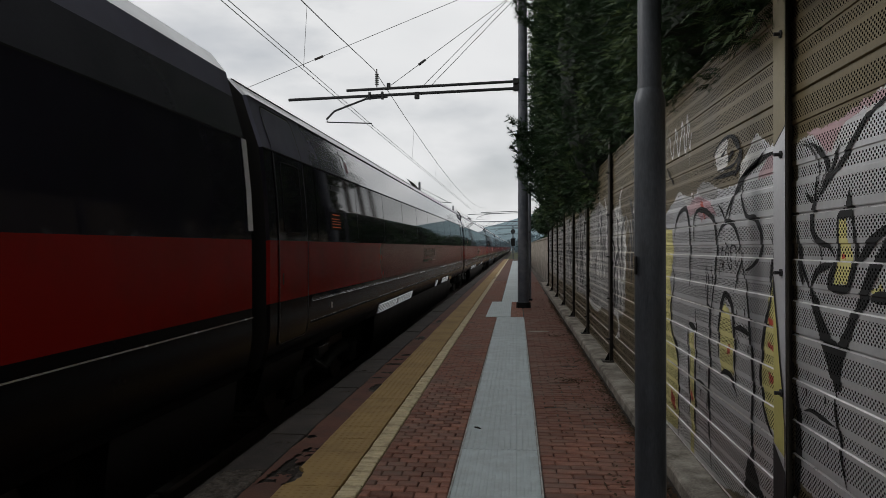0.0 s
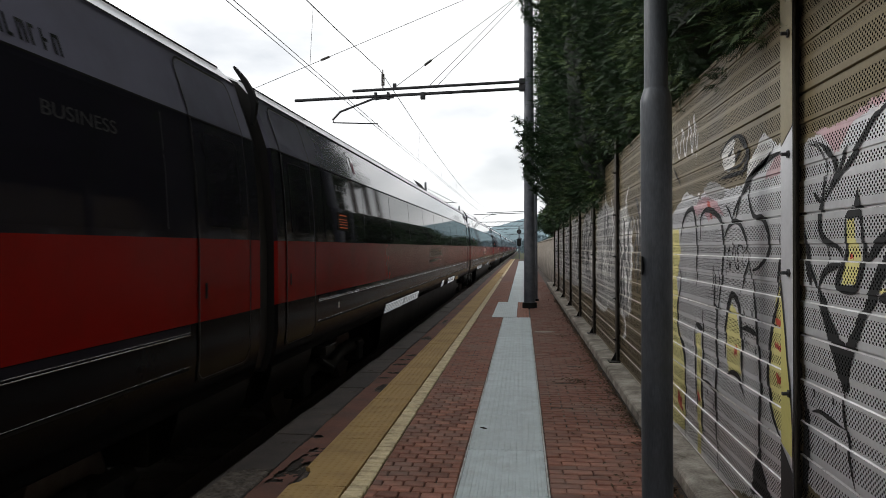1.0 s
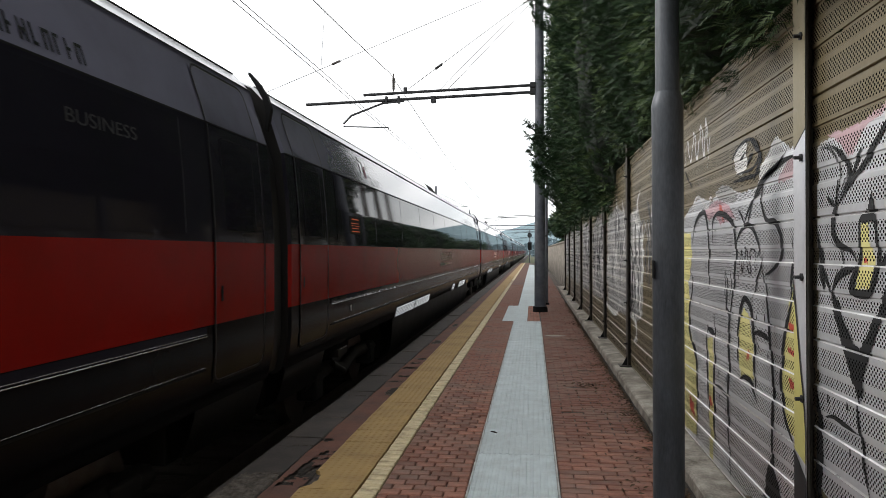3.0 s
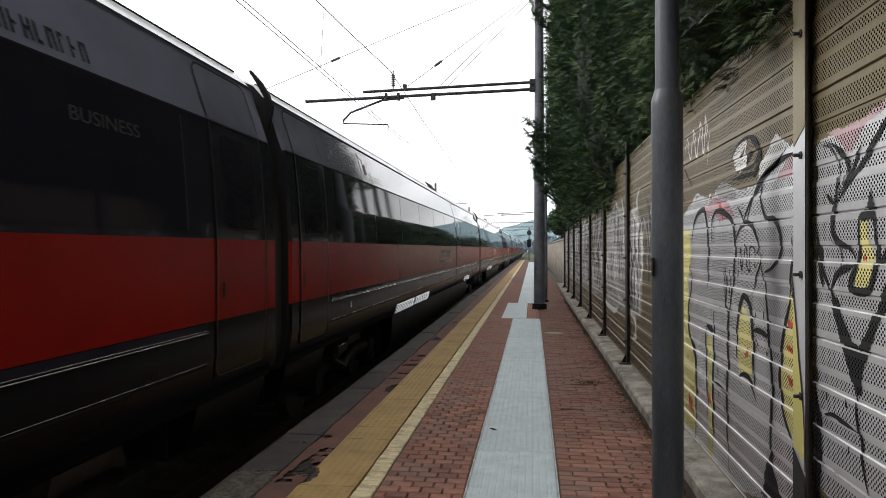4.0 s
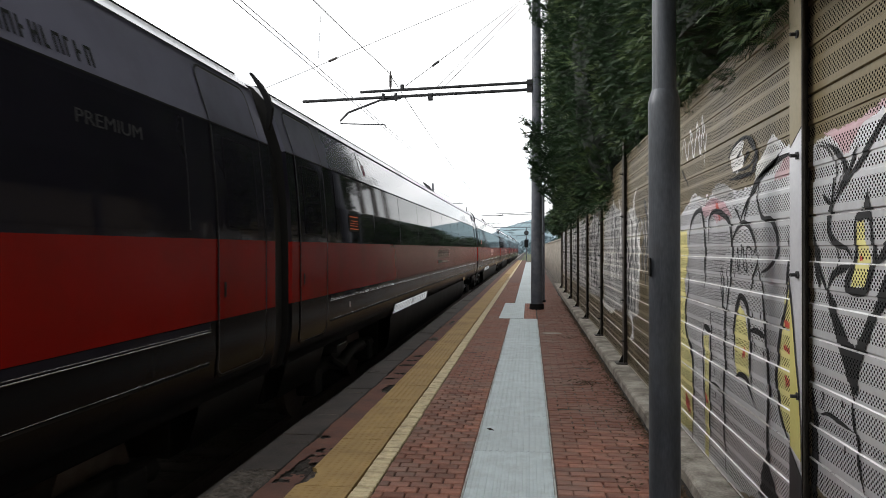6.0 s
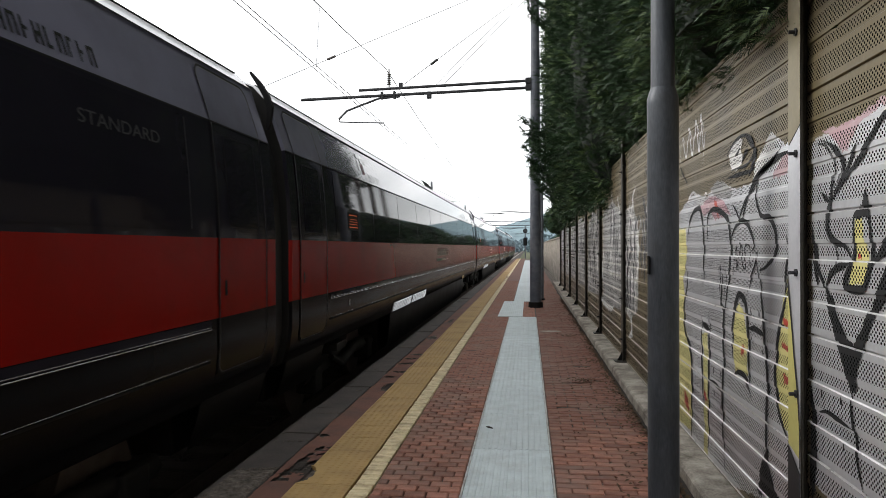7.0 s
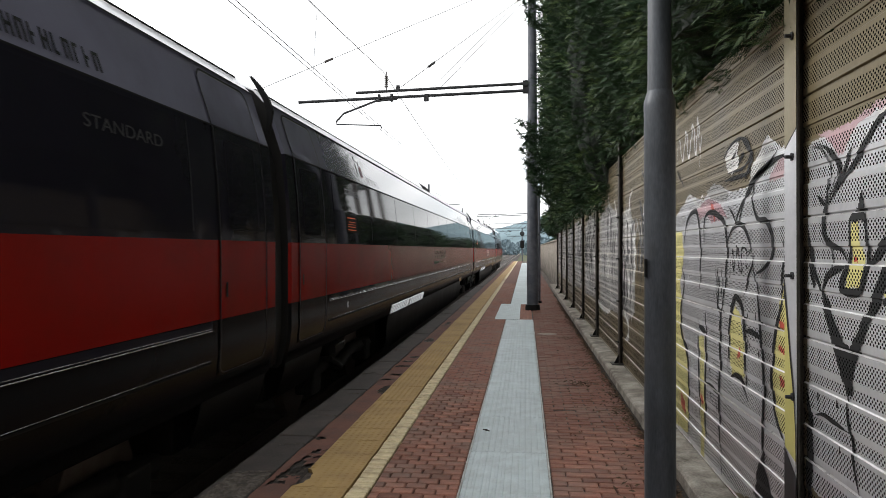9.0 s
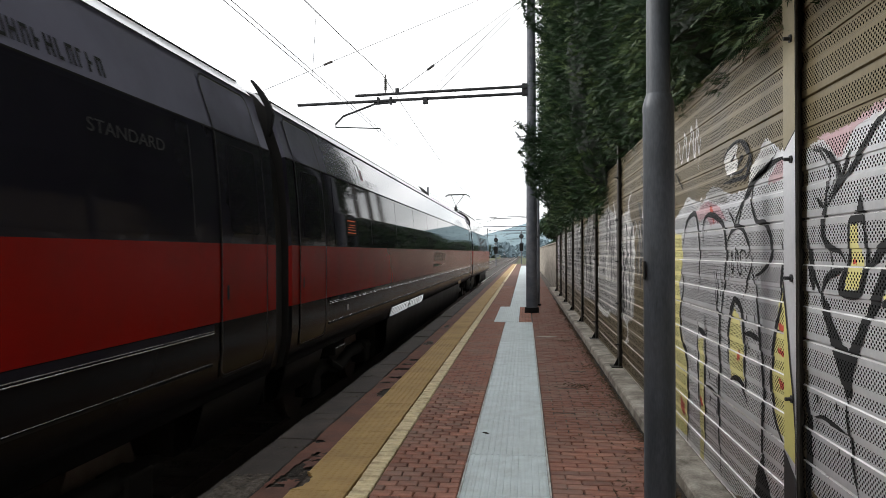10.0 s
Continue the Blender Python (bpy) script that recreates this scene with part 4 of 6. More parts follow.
def cantilever(m, detailed=True):
    """Two tubes, the registration arm and its fittings, carried over the track."""
    bm = bmesh.new()
    tube(bm, [(-0.12, 0, 6.11), (-4.85, 0, 5.98)], 0.04, 8)
    part("top_tube", bm, M["arm"], m)
    bm = bmesh.new()
    tube(bm, [(-0.12, 0, 5.92), (-6.5, 0, 5.76)], 0.042, 8)
    part("bottom_tube", bm, M["arm"], m)
    bm = bmesh.new()
    tube(bm, [(-3.7, 0, 5.78), (-4.3, 0, 5.74), (-5.2, 0, 5.42), (-5.42, 0, 5.2), (-5.4, 0, 5.12)], 0.03, 8)
    tube(bm, [(-5.4, 0, 5.12), (-4.15, 0, 5.06), (-4.13, 0, 4.98)], 0.018, 6)
    for x in (-3.85, -4.2):
        box(bm, x - 0.03, x + 0.03, -0.06, 0.06, 5.72, 5.92)
    part("registration_arm", bm, M["arm"], m)
    if not detailed:
        return
    bm = bmesh.new()
    for k in range(6):
        z = 6.12 + 0.055 * k
        tube(bm, [(-4.0, 0, z), (-4.0, 0, z + 0.02)], 0.055, 10)
    tube(bm, [(-4.0, 0, 6.05), (-4.0, 0, 6.55)], 0.018, 6)
    part("insulator", bm, M["porcelain"], m)
    for x0, x1, r, z0, z1 in ((-2.95, -2.82, 0.06, 5.70, 5.89), (-3.72, -3.62, 0.04, 5.98, 6.16), (-0.26, -0.1, 0.09, 6.03, 6.18), (-0.26, -0.1, 0.09, 5.85, 6.0)):
        bm = bmesh.new()
        box(bm, x0, x1, -r, r, z0, z1, 0.015)
        part("clamp", bm, M["arm"], m)
    for x0, z0, x1, z1 in ((-3.6, 6.10, -0.1, 8.55), (-2.72, 6.05, -0.1, 8.6), (-2.5, 6.05, -0.1, 8.45)):
        bm = bmesh.new()
        tube(bm, [(x0, 0, z0), (x1, 0, z1)], 0.009, 5)
        if x0 < -3:
            d = Vector((x1 - x0, 0, z1 - z0)).normalized()
            c = Vector((x0, 0, z0)) + d * 1.05
            tube(bm, [c - d * 0.12, c + d * 0.12], 0.035, 8)
        part("tie_wire", bm, M["wire"], m)


def build_line():
    m = build_mast(0.19, 19.2, 9.2)
    cantilever(m)
    bm = bmesh.new()
    box(bm, 0.14, 0.18, -0.25, 0.25, 2.0, 2.05)
    part("bracket", bm, M["arm"], m)
    q = empty("marker_post", 0.415, 21.8, 0)
    bm = bmesh.new()
    tube(bm, [(0, 0, -0.02), (0, 0, 3.4)], 0.045, 10)
    part("shaft", bm, M["mast"], q)
    bm = bmesh.new()
    tube(bm, [(0, 0, -0.01), (0, 0, 0.05)], 0.08, 10)
    part("foot", bm, M["rubber"], q)
    tagged(q, "thin dark steel post behind the catenary mast", "post")
    tagged(m, "dark steel catenary mast with a double-tube arm over the track", "catenary mast", "catenary masts")
    m2 = build_mast(-8.4, 19.2, 5.85)
    tagged(m2, "short steel mast on the far side of the track", "catenary mast", "catenary masts")
    s = empty("span_wire", 0.1, 19.2, 9.0)
    bm = bmesh.new()
    tube(bm, [(0, 0, 0), (-8.5, 0, -3.2)], 0.008, 5)
    part("wire", bm, M["wire"], s)
    bm = bmesh.new()
    tube(bm, [(-5.42, 0, -2.04), (-5.66, 0, -2.13)], 0.035, 8)
    part("insulator", bm, M["porcelain"], s)
    tagged(s, "thin stay wire with an insulator between two masts", "wire")
    for y, x in ((88, 0.5), (160, 0.7), (225, 0.8)):
        f = build_mast(x, y, 8.6)
        cantilever(f, False)
        tagged(f, "distant steel catenary mast with its arm over the track", "catenary mast", "catenary masts")
    for y, x in ((70, -9.6), (110, -9.8), (150, -10), (195, -10.2)):
        f = build_mast(x, y, 8.2)
        bm = bmesh.new()
        tube(bm, [(0.1, 0, 6.3), (3.2, 0, 6.1)], 0.04, 6)
        tube(bm, [(0.1, 0, 7.6), (3.0, 0, 6.1)], 0.025, 6)
        part("arm", bm, M["arm"], f)
        tagged(f, "steel catenary mast beside the second track", "catenary mast", "catenary masts")
    sup = [(-38, TRACK_X + 0.22), (19.2, TRACK_X - 0.05), (88, TRACK_X + 0.0), (160, TRACK_X), (225, TRACK_X), (300, TRACK_X - 2)]
    bm = bmesh.new()
    for (y0, x0), (y1, x1) in zip(sup, sup[1:]):
        pts = []
        for i in range(13):
            u = i / 12
            pts.append((x0 + (x1 - x0) * u, y0 + (y1 - y0) * u, 6.55 - 1.05 * 4 * u * (1 - u)))
        tube(bm, pts, 0.010, 5, False)
    w = part("messenger_wire", bm, M["wire"])
    tagged(w, "sagging messenger wire of the overhead line", "wire")
    for dx in (-0.05, 0.05):
        bm = bmesh.new()
        for (y0, x0), (y1, x1) in zip(sup, sup[1:]):
            tube(bm, [(x0 - 0.07 + dx, y0, 4.985), (x1 - 0.07 + dx, y1, 4.985)], 0.0065, 5, False)
        tagged(part("contact_wire", bm, M["wire"]), "straight contact wire above the track", "wire")
    for (y0, x0), (y1, x1) in zip(sup, sup[1:4]):
        for i in range(1, 9):
            u = i / 9
            bm = bmesh.new()
            x, y = x0 + (x1 - x0) * u, y0 + (y1 - y0) * u
            tube(bm, [(x, y, 6.55 - 4.2 * u * (1 - u)), (x - 0.07, y, 4.99)], 0.004, 4)
            tagged(part("dropper_wire", bm, M["wire"]), "thin dropper between messenger and contact wire", "wire", "droppers")


def build_signals():
    for x, y, h in ((-0.5, 112, 5.05), (-4.75, 118, 4.6)):
        s = empty("railway_signal", x, y, 0)
        bm = bmesh.new()
        tube(bm, [(0, 0, -0.9), (0, 0, h)], 0.09, 10)
        part("post", bm, M["mast"], s)
        bm = bmesh.new()
        tube(bm, [(0, -0.12, h - 0.9), (0, 0.1, h - 0.9)], 0.36, 20)
        part("round_head", bm, M["rubber"], s)
        bm = bmesh.new()
        box(bm, -0.3, 0.3, -0.15, 0.15, h - 3.2, h - 2.0, 0.05)
        part("square_head", bm, M["rubber"], s)
        bm = bmesh.new()
        tube(bm, [(0, -0.16, h - 0.9), (0, -0.125, h - 0.9)], 0.24, 20)
        part("disc", bm, M["arm"], s)
        tagged(s, "railway signal with dark round and square heads on a post", "railway signal", "signals")
    g = empty("signal_gantry", -4.5, 150, -0.9)
    for x in (-9.0, 5.2):
        bm = bmesh.new()
        tube(bm, [(x, 0, 0), (x, 0, 8.0)], 0.2, 8)
        part("gantry_leg", bm, M["mast"], g)
    bm = bmesh.new()
    for z in (7.1, 8.0):
        tube(bm, [(-9.0, 0, z), (5.2, 0, z)], 0.1, 6)
    for i in range(14):
        x = -9 + 14.2 * i / 14
        tube(bm, [(x, 0, 7.1), (x + 1.0, 0, 8.0)], 0.04, 5)
    part("gantry_beam", bm, M["mast"], g)
    tagged(g, "dark lattice gantry across the tracks in the distance", "gantry")


def build_distance():
    bm = bmesh.new()
    cols = []
    for i in range(61):
        u = i / 60
        x = -900 + 1800 * u
        col = []
        for j in range(13):
            v = j / 12
            y = 520 + 900 * v
            hh = 78 * math.exp(-((x - 90) / 150) ** 2) + 60 * math.exp(-((x - 420) / 260) ** 2) + 8
            hh *= 0.72 + 0.35 * noise.noise((x * 0.004, y * 0.004, 2)) + 0.07 * noise.noise((x * 0.03, y * 0.03, 4))
            col.append((x, y, -1.5 + hh * math.sin(min(1, v * 1.35) * math.pi / 2) ** 1.4))
        cols.append(col)
    sheet(bm, cols, 0, True)
    tagged(part("backdrop", bm, M["hill"]), "distant wooded hill with the haze put into its blue", "hill", kind="structure")
    for x, y, w, d, h in ((-62, 470, 12, 9, 6), (-20, 500, 12, 12, 6), (34, 490, 14, 10, 6)):
        hs = empty("house", x, y, -0.95)
        bm = bmesh.new()
        box(bm, -w / 2, w / 2, -d / 2, d / 2, 0, h)
        part("wall", bm, M["house"], hs)
        bm = bmesh.new()
        r = [(-w / 2 - 0.5, h), (0, h + 2.4), (w / 2 + 0.5, h)]
        sheet(bm, [[(a, yy, z) for a, z in r + [(w / 2 + 0.5, h - 0.2), (-w / 2 - 0.5, h - 0.2), r[0]]] for yy in (-d / 2 - 0.4, d / 2 + 0.4)])
        bmesh.ops.holes_fill(bm, edges=bm.edges)
        part("roof", bm, M["tile"], hs)
        for i in range(4):
            for q in range(2):
                bm = bmesh.new()
                xx = -w / 2 + w * (i + 0.5) / 4
                box(bm, xx - 0.5, xx + 0.5, -d / 2 - 0.06, -d / 2 + 0.1, 1.1 + 3.0 * q, 2.6 + 3.0 * q)
                part("window", bm, M["glass"], hs)
        tagged(hs, "pale rendered house with a tiled roof far down the line", "house", "far houses")


# ---- hedge trees and other greenery ----
def leaf_spray(bm, p, d, size, rnd, mi):
    """A small twig with six narrow pointed blades."""
    d = d.normalized()
    side = d.cross(Vector((rnd.uniform(-1, 1), rnd.uniform(-1, 1), rnd.uniform(-1, 1)))).normalized()
    for k in range(6):
        s = 1 if k % 2 else -1
        a = p + d * size * (0.16 * k)
        q = (d * 0.8 + side * s * (0.75 - 0.08 * k)).normalized()
        w = q.cross(Vector((rnd.uniform(-1, 1), rnd.uniform(-1, 1), rnd.uniform(-1, 1)))).normalized() * size * 0.085
        f = bm.faces.new([bm.verts.new(v) for v in (a - w, a + w, a + q * size * 0.62)])
        f.material_index = mi


def build_tree(seed, rx, ry, z0, z1, leaves, size, name, droop, bright_above):
    """A leafy tree: a trunk with limbs and a ragged crown of sprays over a rough inner mass coloured as shade."""
    rnd = random.Random(seed)
    t = empty(name)
    bm = bmesh.new()
    tube(bm, [(0, 0, -0.95), (0.03, 0.02, z0 + 0.3), (0, 0.05, (z0 + z1) / 2), (0, 0, z1 - 0.8)], [0.14, 0.12, 0.08, 0.03], 8)
    for i in range(10):
        z = z0 + 0.4 + (z1 - z0 - 1.5) * i / 10
        a = rnd.uniform(0, 6.28)
        tube(bm, [(0, 0, z), (math.cos(a) * rx * 0.4, math.sin(a) * ry * 0.4, z + 0.35), (math.cos(a) * rx * 0.75, math.sin(a) * ry * 0.75, z + 0.5)],
             [0.05, 0.035, 0.015], 5)
    part("trunk", bm, M["bark"], t)
    zc, rz = (z0 + z1) / 2, (z1 - z0) / 2

    def radius(a, w):
        n = noise.noise((math.cos(a) * 1.7 + seed, math.sin(a) * 1.7, w * 2.6 * rz))
        fine = noise.noise((math.cos(a) * 6 + seed, math.sin(a) * 6, w * 8 * rz))
        env = (1 - abs(w) ** 12) ** 0.5 if w < 0 else (1 - abs(w) ** 5) ** 0.6
        return env * (0.90 + 0.26 * n + 0.14 * fine)
    bm = bmesh.new()
    cols = []
    for i in range(25):
        a = 2 * math.pi * i / 24
        cols.append([(math.cos(a) * rx * 0.83 * radius(a, w), math.sin(a) * ry * 0.83 * radius(a, w), zc + rz * w * 0.93)
                     for w in [-1 + 2 * k / 22 for k in range(23)]])
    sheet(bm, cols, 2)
    for _ in range(leaves):
        a, w = rnd.uniform(0, 2 * math.pi), -1 + 2 * rnd.random() ** 1.7
        r = radius(a, w) * rnd.choice((1.0, 1.0, 0.92, 0.85)) * (1.08 if rnd.random() < 0.08 else 1.0)
        p = Vector((math.cos(a) * rx * r, math.sin(a) * ry * r, zc + rz * w))
        out = Vector((math.cos(a), math.sin(a), 0))
        d = out + Vector((rnd.uniform(-0.7, 0.7), rnd.uniform(-0.7, 0.7), rnd.uniform(-0.9, 0.5) - droop * rnd.random()))
        tuft = noise.noise((p.x * 3.2, p.y * 3.2 + seed, p.z * 1.1)) + 0.35 * noise.noise((p.x * 8, p.y * 8, p.z * 5))
        if tuft < -0.02 and rnd.random() < 0.9:
            continue
        clump = noise.noise((p.x * 1.6 + seed, p.y * 1.6, p.z * 1.1)) + 0.5 * noise.noise((p.x * 5, p.y * 5, p.z * 4))
        leaf_spray(bm, p, d, size * rnd.uniform(0.6, 1.3), rnd, 1 if clump + rnd.uniform(-0.3, 0.3) > bright_above else 0)
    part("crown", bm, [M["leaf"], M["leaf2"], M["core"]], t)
    return t


def feather(verts, faces, mats, p, d, size, rnd, mi):
    """A flat little frond: narrow scale-leaf twigs to both sides of a stalk, one at its tip."""
    side = d.cross(Vector((rnd.uniform(-1, 1), rnd.uniform(-1, 1), rnd.uniform(-1, 1)))).normalized()
    flat = d.cross(side)
    for k in range(7):
        s = 0 if k == 6 else 1 if k % 2 else -1
        a = p + d * size * (0.13 * k)
        q = (d + side * s * (0.95 - 0.09 * k) + flat * rnd.uniform(-0.25, 0.25)).normalized()
        w = q.cross(flat) * size * 0.055
        n = len(verts)
        verts += [a - w, a + w, a + q * size * (0.62 - 0.05 * k if s else 0.45)]
        faces.append((n, n + 1, n + 2))
        mats.append(mi)


def build_conifer(seed, rx, ry, z0, z1, dense_to, step, size, droop, rough=1.0, flat=12, bright_above=0.2, bulge=0.0):
    """A clipped evergreen: trunk, limbs, a rough inner mass coloured as depth shade, and hanging plumes of small
    fronds.
    """
    rnd = random.Random(seed)
    t = empty("hedge_tree")
    bm = bmesh.new()
    tube(bm, [(0, 0, -0.95), (0.03, 0.02, z0 + 0.3), (0, 0.05, (z0 + z1) / 2), (0, 0, z1 - 0.8)], [0.14, 0.12, 0.08, 0.03], 8)
    for i in range(10):
        z = z0 + 0.4 + (z1 - z0 - 1.5) * i / 10
        a = rnd.uniform(0, 6.28)
        tube(bm, [(0, 0, z), (math.cos(a) * rx * 0.4, math.sin(a) * ry * 0.4, z + 0.35), (math.cos(a) * rx * 0.75, math.sin(a) * ry * 0.75, z + 0.5)],
             [0.05, 0.035, 0.015], 5)
    part("trunk", bm, M["bark"], t)
    zc, rz = (z0 + z1) / 2, (z1 - z0) / 2

    def radius(a, z):
        w = max(-0.999, min(0.999, (z - zc) / rz))
        n = noise.noise((math.cos(a) * 1.7 + seed, math.sin(a) * 1.7, z * 0.55))
        fine = noise.noise((math.cos(a) * 5 + seed, math.sin(a) * 5, z * 1.7))
        env = (1 - abs(w) ** flat) ** 0.5 if w < 0 else (1 - abs(w) ** 5) ** 0.6
        # Crown widened above the view, added to shade the barrier below.
        swell = 1 + bulge * max(0.0, min(1.0, (z - 3.6) / 1.2))
        return swell * env * (0.90 + 0.20 * rough * n + 0.14 * rough * fine)
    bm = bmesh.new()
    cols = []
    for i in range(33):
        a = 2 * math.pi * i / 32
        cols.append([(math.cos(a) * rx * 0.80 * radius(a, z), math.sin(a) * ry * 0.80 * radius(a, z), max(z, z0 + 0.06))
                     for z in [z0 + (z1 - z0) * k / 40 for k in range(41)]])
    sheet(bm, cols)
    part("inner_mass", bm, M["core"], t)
    verts, faces, mats = [], [], []

    def plume(a, z, n, reach):
        r = radius(a, z)
        out = Vector((math.cos(a), math.sin(a), 0))
        root = Vector((math.cos(a) * rx * r * 0.80, math.sin(a) * ry * r * 0.80, z))
        hang = droop + rnd.uniform(-0.35, 0.35)
        axis = (out + Vector((rnd.uniform(-0.5, 0.5), rnd.uniform(-0.5, 0.5), 0.35 - hang))).normalized()
        length = reach * rnd.uniform(0.75, 1.35)
        bright = noise.noise((root.x * 1.3 + seed, root.y * 1.3, z * 0.8)) + rnd.uniform(-0.3, 0.3)
        for k in range(n):
            u = (k + rnd.random()) / n
            p = root + axis * length * u + Vector((0, 0, -droop * 0.22 * u * u))
            spread = 0.34 * length * (1.05 - 0.75 * u)
            j = Vector((rnd.gauss(0, 1), rnd.gauss(0, 1), rnd.gauss(0, 1))) * spread * 0.55
            d = (axis * 1.1 + j.normalized() * 0.75 + Vector((0, 0, -0.55 * droop))).normalized()
            feather(verts, faces, mats, p + j, d, size * rnd.uniform(0.7, 1.35), rnd, 1 if u > 0.45 and bright > bright_above else 0)
    z = z0 + 0.02
    while z < z1 - 0.3:
        st = step if z < dense_to else step * 2.6
        around = int(2 * math.pi * rx / st)
        for k in range(around):
            a = 2 * math.pi * (k + rnd.random()) / around
            if math.cos(a) > 0.25 and rnd.random() < 0.72:
                continue
            plume(a, z + rnd.uniform(-0.5, 0.5) * st, 18 if z < dense_to else 7, 0.21 * rx * (1 if z < dense_to else 1.6))
        z += st * 0.9
    # the underside, all in the dark leaf as its shade, with tips that hang from it
    for _ in range(int(0.9 * rx * ry / step ** 2)):
        a, u = rnd.uniform(0, 2 * math.pi), rnd.random() ** 0.5
        p = Vector((math.cos(a) * rx * 0.8 * u, math.sin(a) * ry * 0.8 * u, z0 + 0.08))
        for k in range(9):
            d = Vector((rnd.uniform(-0.7, 0.7), rnd.uniform(-0.7, 0.7), -rnd.uniform(0.0, 0.9))).normalized()
            feather(verts, faces, mats, p + d * rnd.uniform(0, 0.05), d, size * rnd.uniform(0.6, 1.0), rnd, 0)
    me = bpy.data.meshes.new("crown")
    me.from_pydata([tuple(v) for v in verts], [], faces)
    me.materials.append(M["leaf"])
    me.materials.append(M["leaf2"])
    me.polygons.foreach_set("material_index", mats)
    new("crown", me).parent = t
    return t


def build_hedge():
    big = build_conifer(1, 1.42, 1.75, 2.30, 17.0, 7.4, 0.200, 0.092, 0.22, bright_above=0.16)
    mid = build_conifer(2, 1.40, 1.65, 2.78, 12.5, 5.2, 0.150, 0.074, 0.35, rough=0.9, bright_above=0.18)
    # A high threshold leaves the near tree few lit tips, as in shade.
    near = build_conifer(3, 1.36, 1.65, 2.78, 12.5, 4.0, 0.130, 0.062, 0.42, rough=0.5, flat=60, bright_above=0.6, bulge=0.45)
    for src, x, y in ((big, 1.76, 16.5), (mid, 2.05, 9.3), (near, 1.98, 4.62)):
        src.matrix_basis = pose(x, y, 0)
    rnd = random.Random(9)
    lab = "tall dark evergreen hedge tree overhanging the metal barrier"
    tagged(big, lab, "hedge tree", "hedge trees"), tagged(mid, lab, "hedge tree", "hedge trees"), tagged(near, lab, "hedge tree", "hedge trees")
    shoot = None
    for x, y in ((1.72, 14.0), (1.82, 11.6), (1.76, 19.4), (1.8, 21.8)):
        t = copy_thing(big, pose(x, y, rnd.uniform(-0.15, 0.15), 0, 0, rnd.uniform(-14, 14)))
        shoot = shoot or t
    copy_thing(mid, pose(2.12, 7.6, -0.02, 0, 0, 12))
    # The last two stand unseen, added to shade the barrier's top.
    for x, y, z, turn in ((2.2, 6.3, -0.02, -9), (2.08, 3.3, -0.08, 11), (1.60, 1.8, 0.04, -6), (1.70, 0.3, 0.10, 8)):
        copy_thing(near, pose(x, y, z, 0, 0, turn))
    tall = build_conifer(4, 1.6, 2.0, 6.4, 18.0, 6.4, 0.15, 0.16, 0.25, bright_above=0.6)
    tall.matrix_basis = pose(2.2, 26.0, 0)
    tagged(tall, "tall dark evergreen tree with a bare lower trunk behind the barrier", "tree", "hedge trees")
    for x, y in ((2.4, 29.4), (2.6, 32.8), (2.7, 36.2), (2.8, 39.6)):
        copy_thing(tall, pose(x, y, 0, 0, 0, y))
    low = build_conifer(6, 1.25, 1.6, 2.25, 3.45, 3.45, 0.26, 0.13, 0.2, bright_above=0.5)
    low.matrix_basis = pose(1.95, 24.3, 0)
    tagged(low, "lower dark evergreen shrub topping the metal barrier", "shrub", "hedge trees")
    for x, y in ((1.95, 26.6), (2.0, 28.9), (2.05, 31.2)):
        copy_thing(low, pose(x, y, rnd.uniform(-0.1, 0.1), 0, 0, y * 3))
    # long loose shoots that stand out from the clipped face
    inv = shoot.matrix_basis.inverted()
    for i in range(16):
        z = 2.75 + 0.115 * i if i < 11 else 6.0 + 0.3 * (i - 11)
        y = 14.0 + rnd.uniform(-0.6, 0.5)
        out = rnd.uniform(-0.04, 0.10) - (0.14 if i in (4, 8, 10, 12, 13) else 0)
        pts = ((0.5, y, z - 0.3), (0.22 + out * 0.5, y, z - 0.05), (out, y + rnd.uniform(-0.1, 0.1), z + rnd.uniform(0.15, 0.4)))
        bm = bmesh.new()
        q = [inv @ Vector(p) for p in pts]
        tube(bm, q, [0.012, 0.009, 0.004], 5)
        for i in range(70):
            u = rnd.random() ** 0.7
            p = q[0].lerp(q[1], u * 2) if u < 0.5 else q[1].lerp(q[2], u * 2 - 1)
            leaf_spray(bm, p, Vector((rnd.uniform(-1, 1), rnd.uniform(-1, 1), rnd.uniform(-0.4, 1))), 0.11, rnd, 0)
        part("shoot", bm, [M["leaf"], M["leaf2"], M["core"]], shoot)


def build_far_trees():
    """Trees along the line beyond the barrier, also those that show in the train's glossy side."""
    src = build_tree(5, 2.5, 2.5, 0.8, 9.0, 2600, 0.50, "broadleaf_tree", 0.1, 2.0)
    lab = "dark broad-leaved tree standing behind the wall along the line"
    tagged(src, lab, "tree", "trees along the line")
    src.matrix_basis = pose(10, 46, -3.6)
    rnd = random.Random(31)
    for i in range(26):
        y = 52 + i * 7.5
        copy_thing(src, pose(8 + rnd.uniform(-2, 4) + (0.02 * (y - 50)), y + rnd.uniform(-2, 2), rnd.uniform(-4.4, -3.0), 0, 0, rnd.uniform(0, 360)))
    for y, x, z in ((23, 6.2, -5.0), (28, 7.0, -4.6), (33.5, 6.4, -5.2), (39, 7.4, -4.2)):
        copy_thing(src, pose(x, y, z, 0, 0, y * 40))
    for i in range(16):
        copy_thing(src, pose(-15 - rnd.uniform(0, 10), 120 + i * 14, rnd.uniform(-4.6, -3.6), 0, 0, rnd.uniform(0, 360)))


